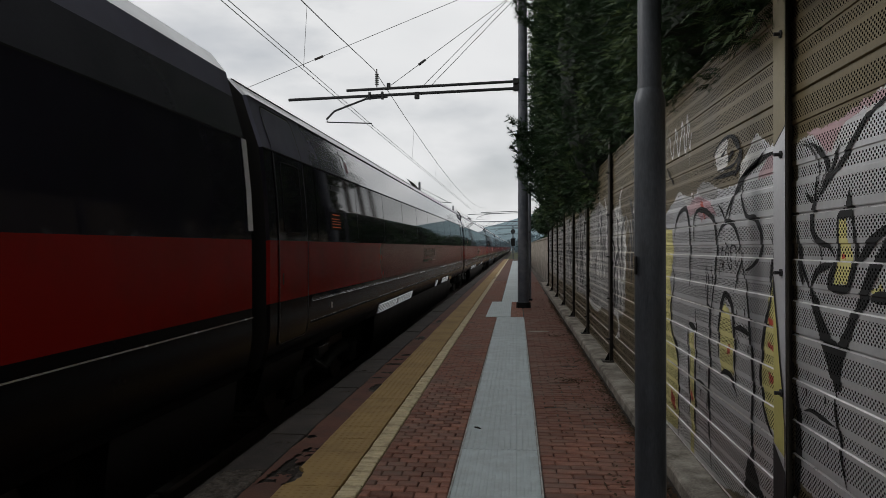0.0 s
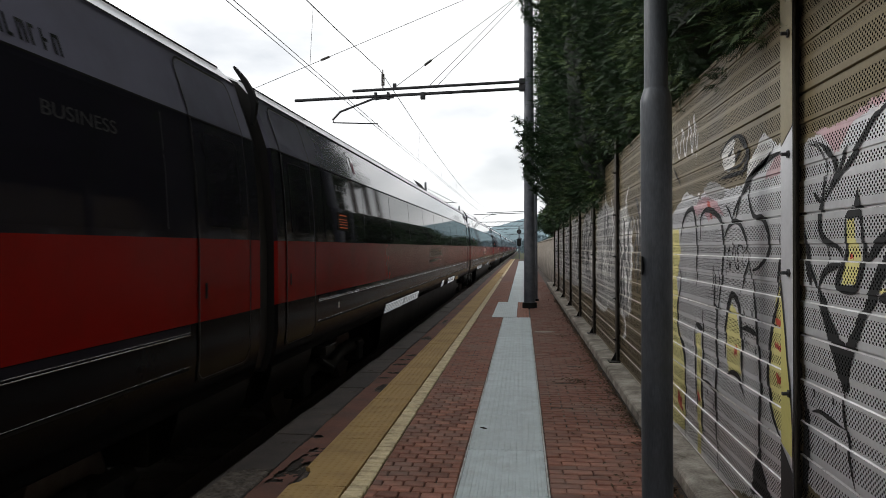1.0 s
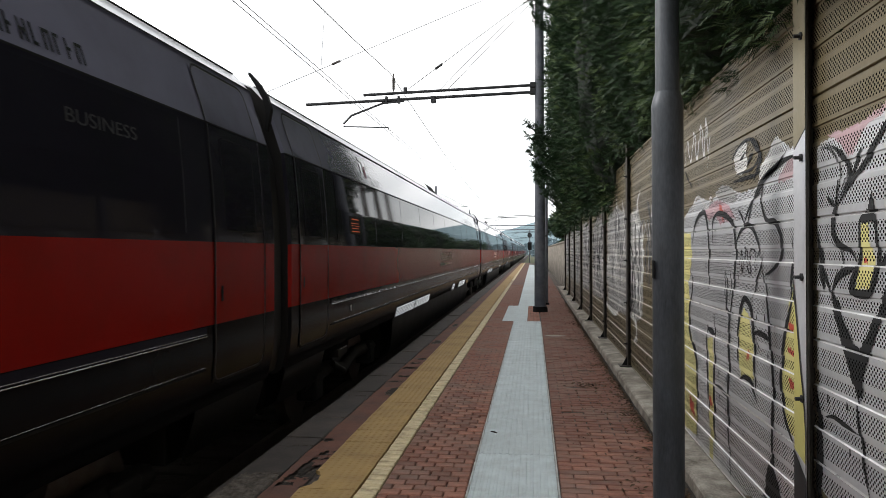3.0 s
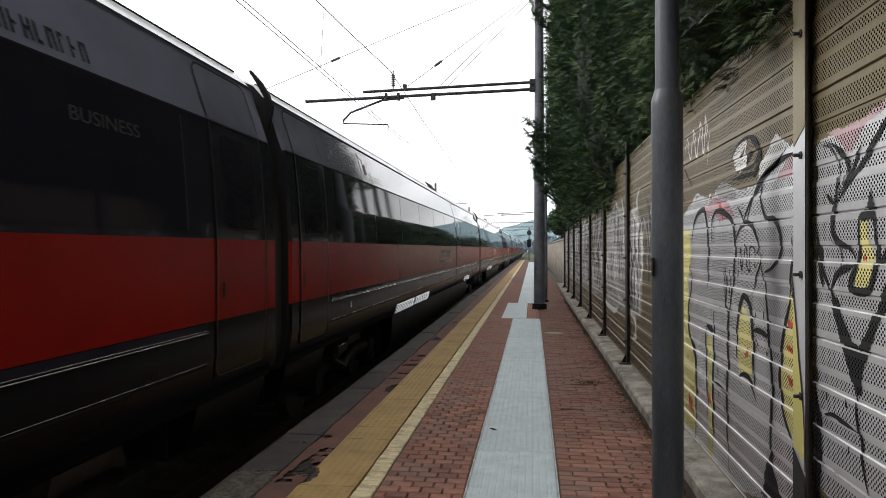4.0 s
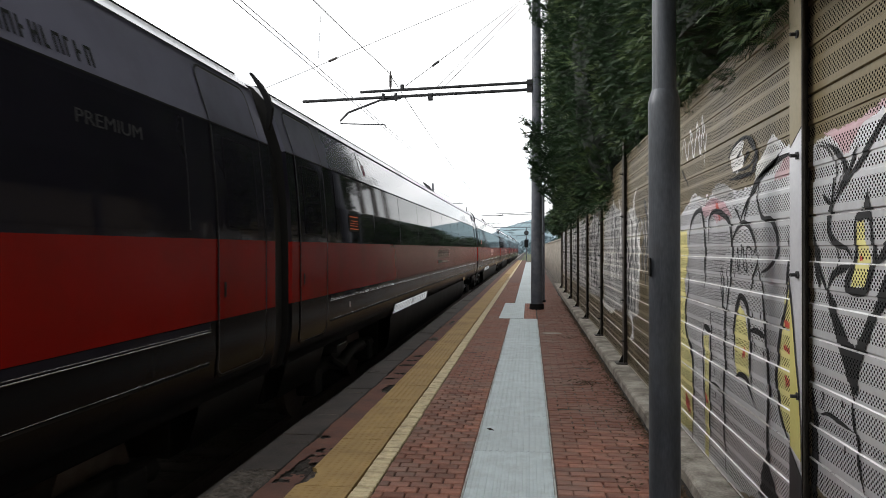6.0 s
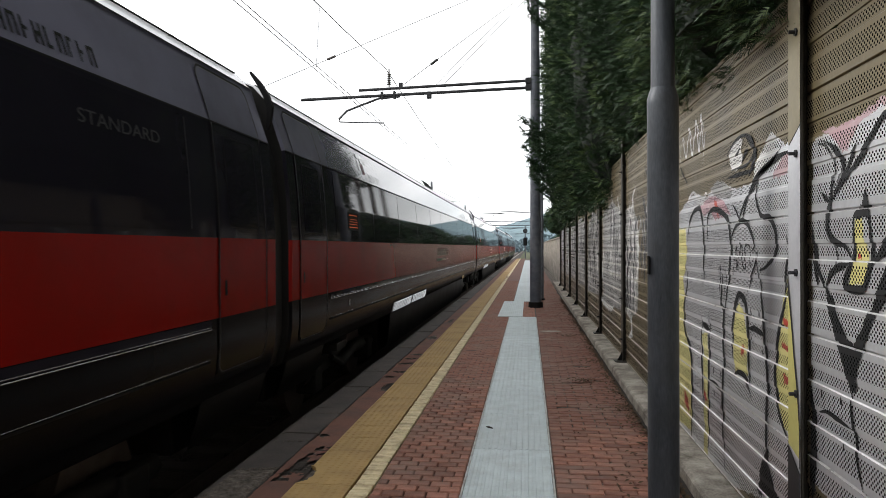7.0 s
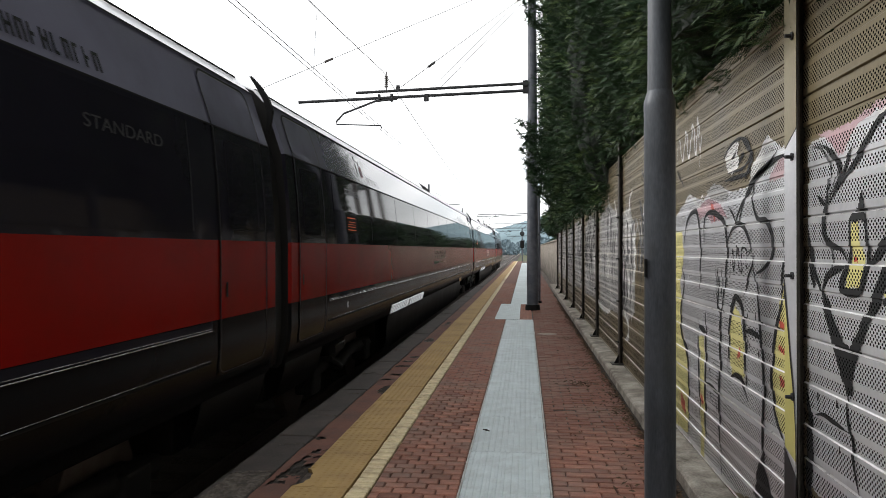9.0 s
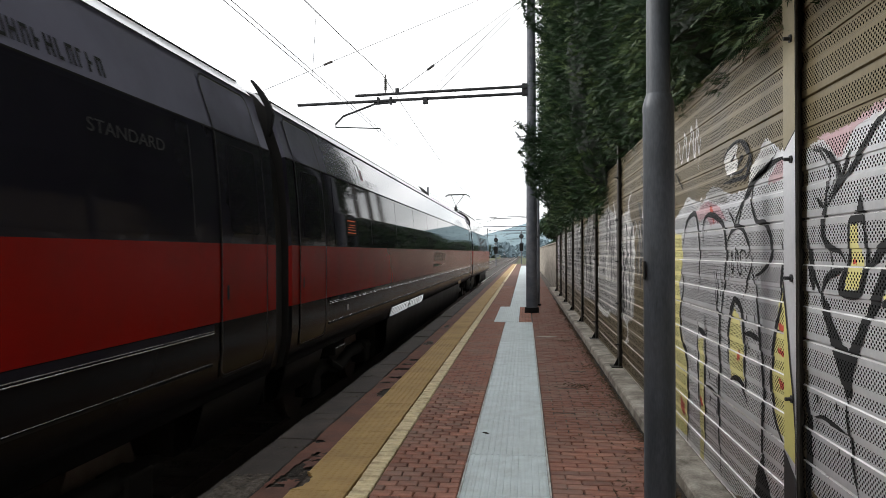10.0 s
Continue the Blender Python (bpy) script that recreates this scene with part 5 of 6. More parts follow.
def build_far_wood():
    rnd = random.Random(41)
    bm = bmesh.new()
    for _ in range(5200):
        x = rnd.uniform(-75, 95)
        y = 300 + rnd.uniform(0, 70)
        top = 6.5 + 4.5 * noise.noise((x * 0.07, 0, 3)) + 2.5 * noise.noise((x * 0.3, 0, 8))
        z = -0.9 + max(1.0, top) * rnd.random() ** 0.8
        s = rnd.uniform(0.5, 1.3)
        m = pose(x, y, z, rnd.uniform(0, 360), rnd.uniform(0, 360), rnd.uniform(0, 360))
        bm.faces.new([bm.verts.new(m @ Vector(q)) for q in ((-s, 0, 0), (0, -s * 0.6, 0), (s, 0, 0), (0, s * 0.6, 0))])
    tagged(part("far_woods", bm, M["far_leaf"]), "woodland at the hill's foot, haze put into its colour", "woods", kind="stuff")


# ---- paving ----
def slab_mesh(name, x0, x1, y0, y1, z0, z1, bevel):
    """A paving piece with chamfered top edges, fourteen faces or so."""
    me = bpy.data.meshes.new(name)
    b = bevel
    lo = [(x0, y0, z0), (x1, y0, z0), (x1, y1, z0), (x0, y1, z0)]
    md = [(x, y, z1 - b) for x, y, _ in lo]
    hi = [(x0 + b, y0 + b, z1), (x1 - b, y0 + b, z1), (x1 - b, y1 - b, z1), (x0 + b, y1 - b, z1)]
    fs = [(8, 9, 10, 11)]
    for k in range(4):
        j = (k + 1) % 4
        fs += [(k, j, 4 + j, 4 + k), (4 + k, 4 + j, 8 + j, 8 + k)]
    me.from_pydata(lo + md + hi, [], fs)
    return me


def lay(parent, name, cells, material, thick=0.05, bevel=0.007, jitter=0.006, limit=300, seed=1, worn=0.0):
    """Pieces one by one up to the limit, the rest in one mesh. cells: centre x, centre y, width, length."""
    rnd = random.Random(seed)
    kinds = {}
    rest_v, rest_f = [], []
    for i, (x, y, w, ln) in enumerate(cells):
        z = rnd.uniform(-jitter, 0)
        if worn and rnd.random() < worn:
            z -= 0.012
        tilt = rnd.uniform(-0.9, 0.9)
        spin = rnd.uniform(-1.8, 1.8)
        x, y = x + rnd.uniform(-0.003, 0.003), y + rnd.uniform(-0.003, 0.003)
        if i < limit:
            key = (round(w, 3), round(ln, 3))
            if key not in kinds:
                kinds[key] = slab_mesh(name, -w / 2, w / 2, -ln / 2, ln / 2, -thick, 0, bevel)
                kinds[key].materials.append(material)
            o = new(name, kinds[key])
            o.parent = parent
            o.matrix_basis = pose(x, y, z, tilt, 0, spin)
        else:
            b = bevel
            s = len(rest_v)
            rest_v += [(x - w / 2, y - ln / 2, z - b), (x + w / 2, y - ln / 2, z - b), (x + w / 2, y + ln / 2, z - b), (x - w / 2, y + ln / 2, z - b),
                       (x - w / 2 + b, y - ln / 2 + b, z), (x + w / 2 - b, y - ln / 2 + b, z), (x + w / 2 - b, y + ln / 2 - b, z), (x - w / 2 + b, y + ln / 2 - b, z)]
            rest_f += [(s + 4, s + 5, s + 6, s + 7)] + [(s + k, s + (k + 1) % 4, s + 4 + (k + 1) % 4, s + 4 + k) for k in range(4)]
    if rest_v:
        me = bpy.data.meshes.new(name + "_field")
        me.from_pydata(rest_v, [], rest_f)
        me.materials.append(material)
        o = new(name + "_field", me)
        o.parent = parent
        tagged(o, kind="stuff")


def brick_cells(x0, x1, y0, y1, w, ln, half):
    cells = []
    row, y = 0, y0
    nx = max(1, round((x1 - x0) / w))
    w = (x1 - x0) / nx
    while y < y1:
        off = (w / 2 if row % 2 else 0) if half else 0
        x = x0
        if off:
            cells.append((x + off / 2, y + ln / 2, off - 0.008, ln - 0.012))
            x += off
        while x < x1 - 0.01:
            ww = min(w, x1 - x)
            cells.append((x + ww / 2, y + ln / 2, ww - 0.008, ln - 0.012))
            x += w
        row += 1
        y += ln
    return cells


def build_paving(plat):
    PY0 = 4.0
    lay(plat, "brick", brick_cells(-1.045, -0.456, PY0, 34, 0.147, 0.108, True), M["brick"], limit=190, seed=4, worn=0.02)
    lay(plat, "brick", brick_cells(0.180, 1.035, PY0, 34, 0.21, 0.102, True), M["brick"], limit=110, seed=5, worn=0.01)
    lay(plat, "brick", brick_cells(-0.14, 0.162, 16.46, 21.16, 0.151, 0.118, True), M["brick"], limit=0, seed=9)
    lay(plat, "line_brick", brick_cells(-1.192, -1.050, PY0, 40, 0.146, 0.105, False), M["whiteline"], limit=120, seed=6)
    # plain paving behind the viewpoint and far off
    bm = bmesh.new()
    for x0, x1 in ((-1.2, -0.44), (0.165, 1.04)):
        for y0, y1 in ((-30, PY0), (34, 100)):
            sheet(bm, [[(x0, y0, -0.004), (x0, y1, -0.004)], [x and (x1, y0, -0.004) or 0 for x in (1,)] + [(x1, y1, -0.004)]][::-1])
    bmesh.ops.recalc_face_normals(bm, faces=bm.faces)
    part("plain_paving", bm, M["strip"], plat)
    bm = bmesh.new()
    sheet(bm, [[(-1.19, 40, -0.003), (-1.19, 100, -0.003)], [(-1.05, 40, -0.003), (-1.05, 100, -0.003)]][::-1])
    bmesh.ops.recalc_face_normals(bm, faces=bm.faces)
    part("far_line", bm, M["whiteline"], plat)
    # yellow warning tiles with low domes
    def dome_tile(cut):
        bm = bmesh.new()
        rnd = random.Random(7)
        if cut:
            edge = [(-0.198 + 0.075 * math.sin(math.pi * k / 10) ** 0.6 + rnd.uniform(-0.012, 0.012), -0.198 + 0.0396 * k) for k in range(11)]
            out = edge + [(0.198, 0.198), (0.198, -0.198)]
            top, low = [bm.verts.new((a, b, 0.0)) for a, b in out], [bm.verts.new((a, b, -0.04)) for a, b in out]
            bm.faces.new(top)
            for k in range(len(out)):
                j = (k + 1) % len(out)
                bm.faces.new((top[k], top[j], low[j], low[k]))
            bmesh.ops.recalc_face_normals(bm, faces=bm.faces)
            if bm.faces[:][0].normal.z < 0:
                bmesh.ops.reverse_faces(bm, faces=bm.faces[:])
        else:
            box(bm, -0.198, 0.198, -0.198, 0.198, -0.04, 0.0)
        for i in range(7):
            for j in range(7):
                x, y = -0.17 + 0.0567 * i, -0.17 + 0.0567 * j
                if cut and x < -0.09:
                    continue
                r = 0.015
                hi = [bm.verts.new((x + a * r * 0.6, y + b * r * 0.6, 0.004)) for a, b in ((-1, -1), (1, -1), (1, 1), (-1, 1))]
                lo = [bm.verts.new((x + a * r, y + b * r, 0.0005)) for a, b in ((-1, -1), (1, -1), (1, 1), (-1, 1))]
                bm.faces.new(hi)
                for k in range(4):
                    bm.faces.new((lo[k], lo[(k + 1) % 4], hi[(k + 1) % 4], hi[k]))
        return bm
    rnd = random.Random(8)
    first = part("tactile_tile", dome_tile(False), M["yellow"], plat)
    chipped = part("tactile_tile", dome_tile(True), M["yellow"], plat)
    first.location, chipped.location = (-1.398, 3.7, 0), (-1.398, 4.9, 0)
    y = 4.1
    while y < 46:
        if abs(y - 4.9) > 0.2:
            o = new("tactile_tile", first.data)
            o.parent = plat
            o.matrix_basis = pose(-1.398 + rnd.uniform(-0.004, 0.004), y, rnd.uniform(-0.004, 0.0), rnd.uniform(-0.3, 0.3), 0, rnd.choice((0, 180)))
        y += 0.4
    bm = bmesh.new()
    for y0, y1 in ((-30, 3.5), (y - 0.2, 100)):
        box(bm, -1.597, -1.2, y0, y1, -0.05, -0.002)
    part("yellow_band", bm, M["yellow"], plat)

    # grey guiding path: ribbed slabs
    def ribbed(w, ln, n):
        bm = bmesh.new()
        box(bm, -w / 2, w / 2, -ln / 2, ln / 2, -0.04, 0.0, 0.003)
        for i in range(n):
            x = -w / 2 + w * (i + 0.5) / n
            r = w / n * 0.28
            hi = [bm.verts.new((x + a * r * 0.6, b * (ln / 2 - 0.012), 0.004)) for a, b in ((-1, -1), (1, -1), (1, 1), (-1, 1))]
            lo = [bm.verts.new((x + a * r, b * (ln / 2 - 0.008), 0.0005)) for a, b in ((-1, -1), (1, -1), (1, 1), (-1, 1))]
            bm.faces.new(hi)
            for k in range(4):
                bm.faces.new((lo[k], lo[(k + 1) % 4], hi[(k + 1) % 4], hi[k]))
        return bm
    for x0, x1 in ((-0.452, -0.439), (0.163, 0.176)):
        bm = bmesh.new()
        box(bm, x0, x1, 4.0, 16.4, -0.04, 0.0015, 0.002)
        part("path_edging", bm, M["edging"], plat, "thin pale mortar edging")
    src = part("guide_slab", ribbed(0.596, 1.196, 12), M["path"], plat)
    src.location = (-0.138, 0.26, 0.001)
    bm = bmesh.new()
    box(bm, -0.436, 0.160, -30, -0.342, -0.04, 0.0, 0.003)
    part("plain_path", bm, M["path"], plat)
    bm = bmesh.new()
    edge = [(0.42 + (0.21 + 0.02 * noise.noise((k, 1, 0))) * math.cos(k * 0.524), 13.7 + (0.12 + 0.03 * noise.noise((k, 5, 0))) * math.sin(k * 0.524)) for k in range(12)]
    bm.faces.new([bm.verts.new((a, b, 0.003)) for a, b in edge])
    part("cement_patch", bm, M["concrete"], plat)
    for i in range(1, 14):
        o = new("guide_slab", src.data)
        o.parent, o.location = plat, (-0.138, 0.26 + 1.2 * i, 0.001 + rnd.uniform(-0.002, 0.001))
    jog = part("guide_slab", ribbed(0.58, 4.6, 12), M["path"], plat)
    jog.location = (-0.43, 18.85, 0.003)
    for i in range(54):
        o = new("guide_slab", src.data)
        o.parent, o.location = plat, (-0.138, 21.77 + 1.2 * i, 0.001)


def scatter_leaves():
    rnd = random.Random(17)
    bm = bmesh.new()
    for _ in range(2600):
        y = 4.2 + 18 * rnd.random() ** 1.3
        if rnd.random() < 0.75:
            x = 1.03 - abs(rnd.gauss(0, 0.045))
        else:
            x = 1.02 - abs(rnd.gauss(0, 0.25))
            if x < 0.2:
                continue
        s = rnd.uniform(0.012, 0.03)
        m = pose(x, y, 0.006 + rnd.uniform(0, 0.01), rnd.uniform(-25, 25), rnd.uniform(-25, 25), rnd.uniform(0, 360))
        vs = [bm.verts.new(m @ Vector(p)) for p in ((-s, 0, 0), (0, -s * 0.45, 0.004), (s, 0, 0.002), (0, s * 0.45, 0.004))]
        bm.faces.new(vs)
    for cx, cy in ((0.72, 8.6), (0.62, 8.7), (0.75, 13.0), (0.85, 10.2), (0.95, 7.2)):
        for _ in range(34):
            x, y, s = cx + rnd.gauss(0, 0.09), cy + rnd.gauss(0, 0.09), rnd.uniform(0.012, 0.035)
            if x > 1.02:
                continue
            m = pose(x, y, 0.006 + rnd.uniform(0, 0.012), rnd.uniform(-25, 25), rnd.uniform(-25, 25), rnd.uniform(0, 360))
            bm.faces.new([bm.verts.new(m @ Vector(q)) for q in ((-s, 0, 0), (0, -s * 0.45, 0.004), (s, 0, 0.002), (0, s * 0.45, 0.004))])
    tagged(part("fallen_leaves", bm, M["dry"]), "dry brown leaves and twigs gathered along the kerb", "fallen leaves", kind="stuff")
    bm = bmesh.new()
    tube(bm, [(-0.38, 6.33, 0.010), (-0.35, 6.31, 0.012), (-0.32, 6.29, 0.008)], [0.004, 0.009, 0.004], 6)
    tagged(part("twig", bm, M["debris"]), "small dark dry leaf stalk lying on the grey path", "twig")


def build_debris():
    """Earth and rotted leaves lying in the angle between paving and kerb."""
    bm = bmesh.new()
    cols = []
    for i in range(520):
        y = 3.0 + 0.05 * i
        w = 0.015 + 0.10 * max(0, noise.noise((y * 0.9, 3, 0)) + 0.15) + 0.05 * max(0, noise.noise((y * 5, 1, 0)))
        cols.append([(1.044 - w * (1 - k / 4) - 0.012 * noise.noise((y * 14, k, 2)) * (k < 4), y, 0.002 + 0.022 * (k / 4) ** 1.5) for k in range(5)])
    sheet(bm, cols[::-1], 0, True)
    tagged(part("kerb_debris", bm, M["debris"]), "dark earth and rotted leaves along the foot of the kerb", "debris", kind="stuff")


def build_light_block_wall():
    # Unseen wall, added to keep sun and sky out from under the train.
    bm = bmesh.new()
    box(bm, -11.6, -11.2, -40, 70, -0.9, 5.0, 0.02)
    tagged(part("wall_west", bm, M["concrete"]), "unseen concrete wall added across the tracks to block low light", "wall", kind="structure")


LAYER = {"tan": 0.001, "silver": 0.0012, "dull": 0.0014, "lemon": 0.0022, "pink": 0.0024, "scarlet": 0.003, "chalk": 0.0034, "dull_ink": 0.0038, "ink": 0.0042}


COATS = collections.Counter()
FOLD_LEVELS = rib_levels(0.13, WALL_TOP - 0.02)


def coat_of_paint(wall, name, paint, columns):
    """Paint laid over the folds of the panel. columns: y from, y to, and the stretches of height that are covered."""
    COATS[paint] += 1
    off = LAYER[paint] + 0.00001 * (COATS[paint] % 40)
    verts, faces, seen = [], [], {}

    def corner(y, z):
        key = (round(y, 5), round(z, 5))
        if key not in seen:
            seen[key] = len(verts)
            verts.append((wall_x(z) - off - WALL_X, y - POST_Y, z - 0.12))
        return seen[key]
    for y0, y1, spans in columns:
        for z0, z1 in spans:
            z0, z1 = max(0.13, z0), min(WALL_TOP - 0.02, z1)
            if z1 - z0 < 0.003:
                continue
            zs = sorted({z0, z1} | {z for z in FOLD_LEVELS if z0 < z < z1} | {0.05 * k for k in range(math.ceil(z0 / 0.05), math.floor(z1 / 0.05) + 1) if name == "spray_stroke"})
            zs = [z for i, z in enumerate(zs) if i == 0 or z - zs[i - 1] > 1e-4]
            for a, b in zip(zs, zs[1:]):
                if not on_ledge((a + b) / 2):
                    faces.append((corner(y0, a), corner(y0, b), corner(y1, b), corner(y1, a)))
    me = bpy.data.meshes.new(name)
    me.from_pydata(verts, [], faces)
    me.materials.append(M[paint])
    new(name, me).parent = wall


def fill(wall, paint, outline):
    """A sprayed area: the outline filled column by column, with a soft uneven edge."""
    ys = [p[0] for p in outline]
    n = max(6, int((max(ys) - min(ys)) / 0.008))
    columns = []
    for i in range(n):
        y0 = min(ys) + (max(ys) - min(ys)) * i / n
        y1 = min(ys) + (max(ys) - min(ys)) * (i + 1) / n
        ym = (y0 + y1) / 2
        cut = []
        for (a, b), (c, d) in zip(outline, outline[1:] + outline[:1]):
            if (a <= ym) != (c <= ym):
                cut.append(b + (d - b) * (ym - a) / (c - a))
        cut = sorted(z + 0.012 * noise.noise((ym * 22, z * 3, 1)) + random.uniform(-0.005, 0.005) for z in cut)
        columns.append((y0, y1, list(zip(cut[::2], cut[1::2]))))
    coat_of_paint(wall, "paint_patch", paint, columns)


def brush(wall, paint, line, width):
    """A sprayed stroke: a smooth line through the points, tapered at both ends."""
    pts = [Vector((a, b, 0)) for a, b in line]
    pts = [2 * pts[0] - pts[1]] + pts + [2 * pts[-1] - pts[-2]]
    path = []
    for i in range(1, len(pts) - 2):
        p0, p1, p2, p3 = pts[i - 1:i + 3]
        n = max(3, int((p2 - p1).length / 0.012))
        for k in range(n):
            t = k / n
            path.append(0.5 * (2 * p1 + (p2 - p0) * t + (2 * p0 - 5 * p1 + 4 * p2 - p3) * t * t + (3 * p1 - p0 - 3 * p2 + p3) * t ** 3))
    path.append(pts[-2])
    step = 0.006 if width < 0.055 else 0.009
    spans = {}
    for i, p in enumerate(path):
        e = min(1, 0.35 + 2.2 * min(i, len(path) - 1 - i) / len(path))
        w = width * 0.40 * e * (1 + 0.18 * noise.noise((p.x * 9, p.y * 9, 0)))
        for k in range(math.floor((p.x - w) / step), math.floor((p.x + w) / step) + 1):
            d = (k + 0.5) * step - p.x
            if abs(d) < w:
                q = (w * w - d * d) ** 0.5
                spans.setdefault(k, []).append((p.y - q, p.y + q))
    columns = []
    for k in sorted(spans):
        joined = []
        for a, b in sorted(spans[k]):
            if joined and a <= joined[-1][1] + 0.004:
                joined[-1][1] = max(joined[-1][1], b)
            else:
                joined.append([a, b])
        columns.append((k * step, (k + 1) * step, joined))
    coat_of_paint(wall, "spray_stroke", paint, columns)


# ---- graffiti on the barrier ----
def paint_barrier(wall):
    fill(wall, "silver", [(7.26, 1.77), (6.17, 1.87), (5.94, 1.96), (5.55, 2.02), (5.20, 1.97), (4.86, 2.05), (4.50, 1.97), (4.17, 1.98), (4.06, 2.08), (3.88, 2.18), (3.79, 2.19), (3.67, 2.12), (3.58, 2.14), (3.60, 0.33), (4.53, 0.14), (6.21, 0.06), (7.30, 0.07)])
    fill(wall, "silver", [(3.32, 2.08), (3.22, 2.10), (3.05, 2.08), (2.90, 2.09), (2.76, 2.12), (2.60, 2.17), (2.18, 2.21), (1.96, 0.68), (2.92, 0.55), (3.34, 0.57)])
    fill(wall, "lemon", [(6.41, 1.78), (5.86, 1.76), (5.83, 1.51), (5.96, 1.37), (5.88, 1.19), (5.90, 1.01), (5.68, 0.77), (5.66, 0.19), (6.44, 0.15)])
    fill(wall, "lemon", [(5.33, 0.99), (5.17, 1.01), (5.17, 0.15), (5.27, 0.14), (5.29, 0.83)])
    fill(wall, "lemon", [(4.52, 0.86), (4.55, 1.08), (4.49, 1.23), (4.42, 1.28), (4.33, 1.24), (4.27, 1.11), (4.26, 0.88), (4.40, 0.87)])
    fill(wall, "lemon", [(3.61, 1.46), (3.59, 1.42), (3.60, 0.72), (3.66, 0.72), (3.74, 0.81), (3.78, 0.95), (3.77, 1.08), (3.72, 1.22), (3.67, 1.38)])
    fill(wall, "lemon", [(2.90, 1.72), (2.84, 1.73), (2.83, 1.65), (2.80, 1.59), (2.80, 1.53), (2.82, 1.48), (2.95, 1.46), (2.94, 1.51), (2.90, 1.58), (2.91, 1.65)])
    fill(wall, "lemon", [(2.65, 1.46), (2.57, 1.49), (2.57, 1.44), (2.64, 1.44)])
    fill(wall, "scarlet", [(3.68, 1.27), (3.59, 1.26), (3.59, 1.23), (3.67, 1.23)])
    fill(wall, "scarlet", [(3.69, 1.15), (3.59, 1.13), (3.59, 1.10), (3.69, 1.12)])
    fill(wall, "scarlet", [(3.68, 0.99), (3.59, 0.98), (3.59, 0.95), (3.66, 0.94)])
    fill(wall, "scarlet", [(5.91, 0.46), (5.77, 0.42), (5.77, 0.32), (5.91, 0.34)])
    fill(wall, "scarlet", [(5.27, 0.59), (5.21, 0.57), (5.21, 0.51), (5.28, 0.52)])
    fill(wall, "scarlet", [(4.37, 1.04), (4.32, 1.01), (4.33, 0.97), (4.38, 0.98)])
    fill(wall, "scarlet", [(2.89, 1.59), (2.86, 1.59), (2.86, 1.57), (2.89, 1.57)])
    fill(wall, "pink", [(3.86, 1.97), (3.67, 2.07), (3.58, 2.07), (3.58, 1.99), (3.71, 1.97)])
    fill(wall, "pink", [(5.46, 1.92), (5.04, 1.95), (4.69, 1.87), (4.76, 1.80), (4.87, 1.83), (4.96, 1.79), (5.07, 1.86), (5.27, 1.84)])
    fill(wall, "pink", [(3.22, 2.12), (3.05, 2.11), (2.90, 2.12), (2.63, 2.16), (2.49, 2.17), (2.49, 2.13), (2.76, 2.12), (2.87, 2.09), (2.97, 2.00), (3.01, 2.00), (3.08, 2.06)])
    fill(wall, "chalk", [(4.63, 2.14), (4.62, 2.20), (4.52, 2.26), (4.40, 2.28), (4.34, 2.25), (4.37, 2.19), (4.36, 2.13), (4.43, 2.08), (4.56, 2.09)])
    fill(wall, "chalk", [(2.70, 2.11), (2.65, 2.13), (2.63, 2.11), (2.66, 2.09)])
    fill(wall, "ink", [(3.95, 0.54), (3.88, 0.45), (3.75, 0.32), (4.09, 0.26), (4.03, 0.40)])
    fill(wall, "ink", [(2.81, 1.84), (2.79, 1.78), (2.77, 1.71), (2.82, 1.73), (2.88, 1.72), (2.92, 1.72), (2.90, 1.75), (2.84, 1.78)])
    fill(wall, "ink", [(3.18, 1.45), (3.11, 1.40), (3.03, 1.31), (2.96, 1.25), (2.91, 1.24), (2.86, 1.29), (2.79, 1.38), (2.72, 1.47), (2.66, 1.55), (2.53, 1.67), (2.53, 1.60), (2.66, 1.45), (2.75, 1.35), (2.82, 1.25), (2.88, 1.15), (2.91, 1.05), (2.95, 1.04), (3.00, 1.13), (3.06, 1.22), (3.13, 1.33), (3.17, 1.38)])
    fill(wall, "ink", [(3.33, 1.00), (3.29, 0.93), (3.27, 0.81), (3.26, 0.70), (3.29, 0.54), (3.34, 0.47)])
    brush(wall, "ink", [(5.78, 1.69), (5.70, 1.82), (5.55, 1.89), (5.39, 1.90), (5.32, 1.83), (5.27, 1.69), (5.27, 1.52), (5.29, 1.34)], 0.05)
    brush(wall, "ink", [(5.16, 1.68), (5.15, 1.82), (5.04, 1.87), (4.87, 1.86), (4.69, 1.81), (4.62, 1.75), (4.59, 1.64), (4.61, 1.50), (4.69, 1.28), (4.74, 1.17)], 0.05)
    brush(wall, "ink", [(4.82, 1.49), (4.79, 1.35), (4.81, 1.25), (4.74, 1.20), (4.77, 1.05), (4.75, 0.91), (4.78, 0.69), (4.77, 0.39), (4.72, 0.18)], 0.055)
    brush(wall, "ink", [(4.57, 1.68), (4.48, 1.74), (4.36, 1.77), (4.25, 1.75), (4.17, 1.69), (4.13, 1.64), (4.18, 1.59)], 0.045)
    brush(wall, "ink", [(4.07, 2.01), (4.10, 1.92), (4.06, 1.84), (3.99, 1.78), (3.87, 1.77), (3.79, 1.71), (3.77, 1.64), (3.82, 1.56), (3.93, 1.51), (4.02, 1.49)], 0.045)
    brush(wall, "ink", [(3.58, 2.08), (3.75, 2.07), (3.97, 2.03), (4.15, 1.97), (4.25, 1.90), (4.33, 1.79)], 0.05)
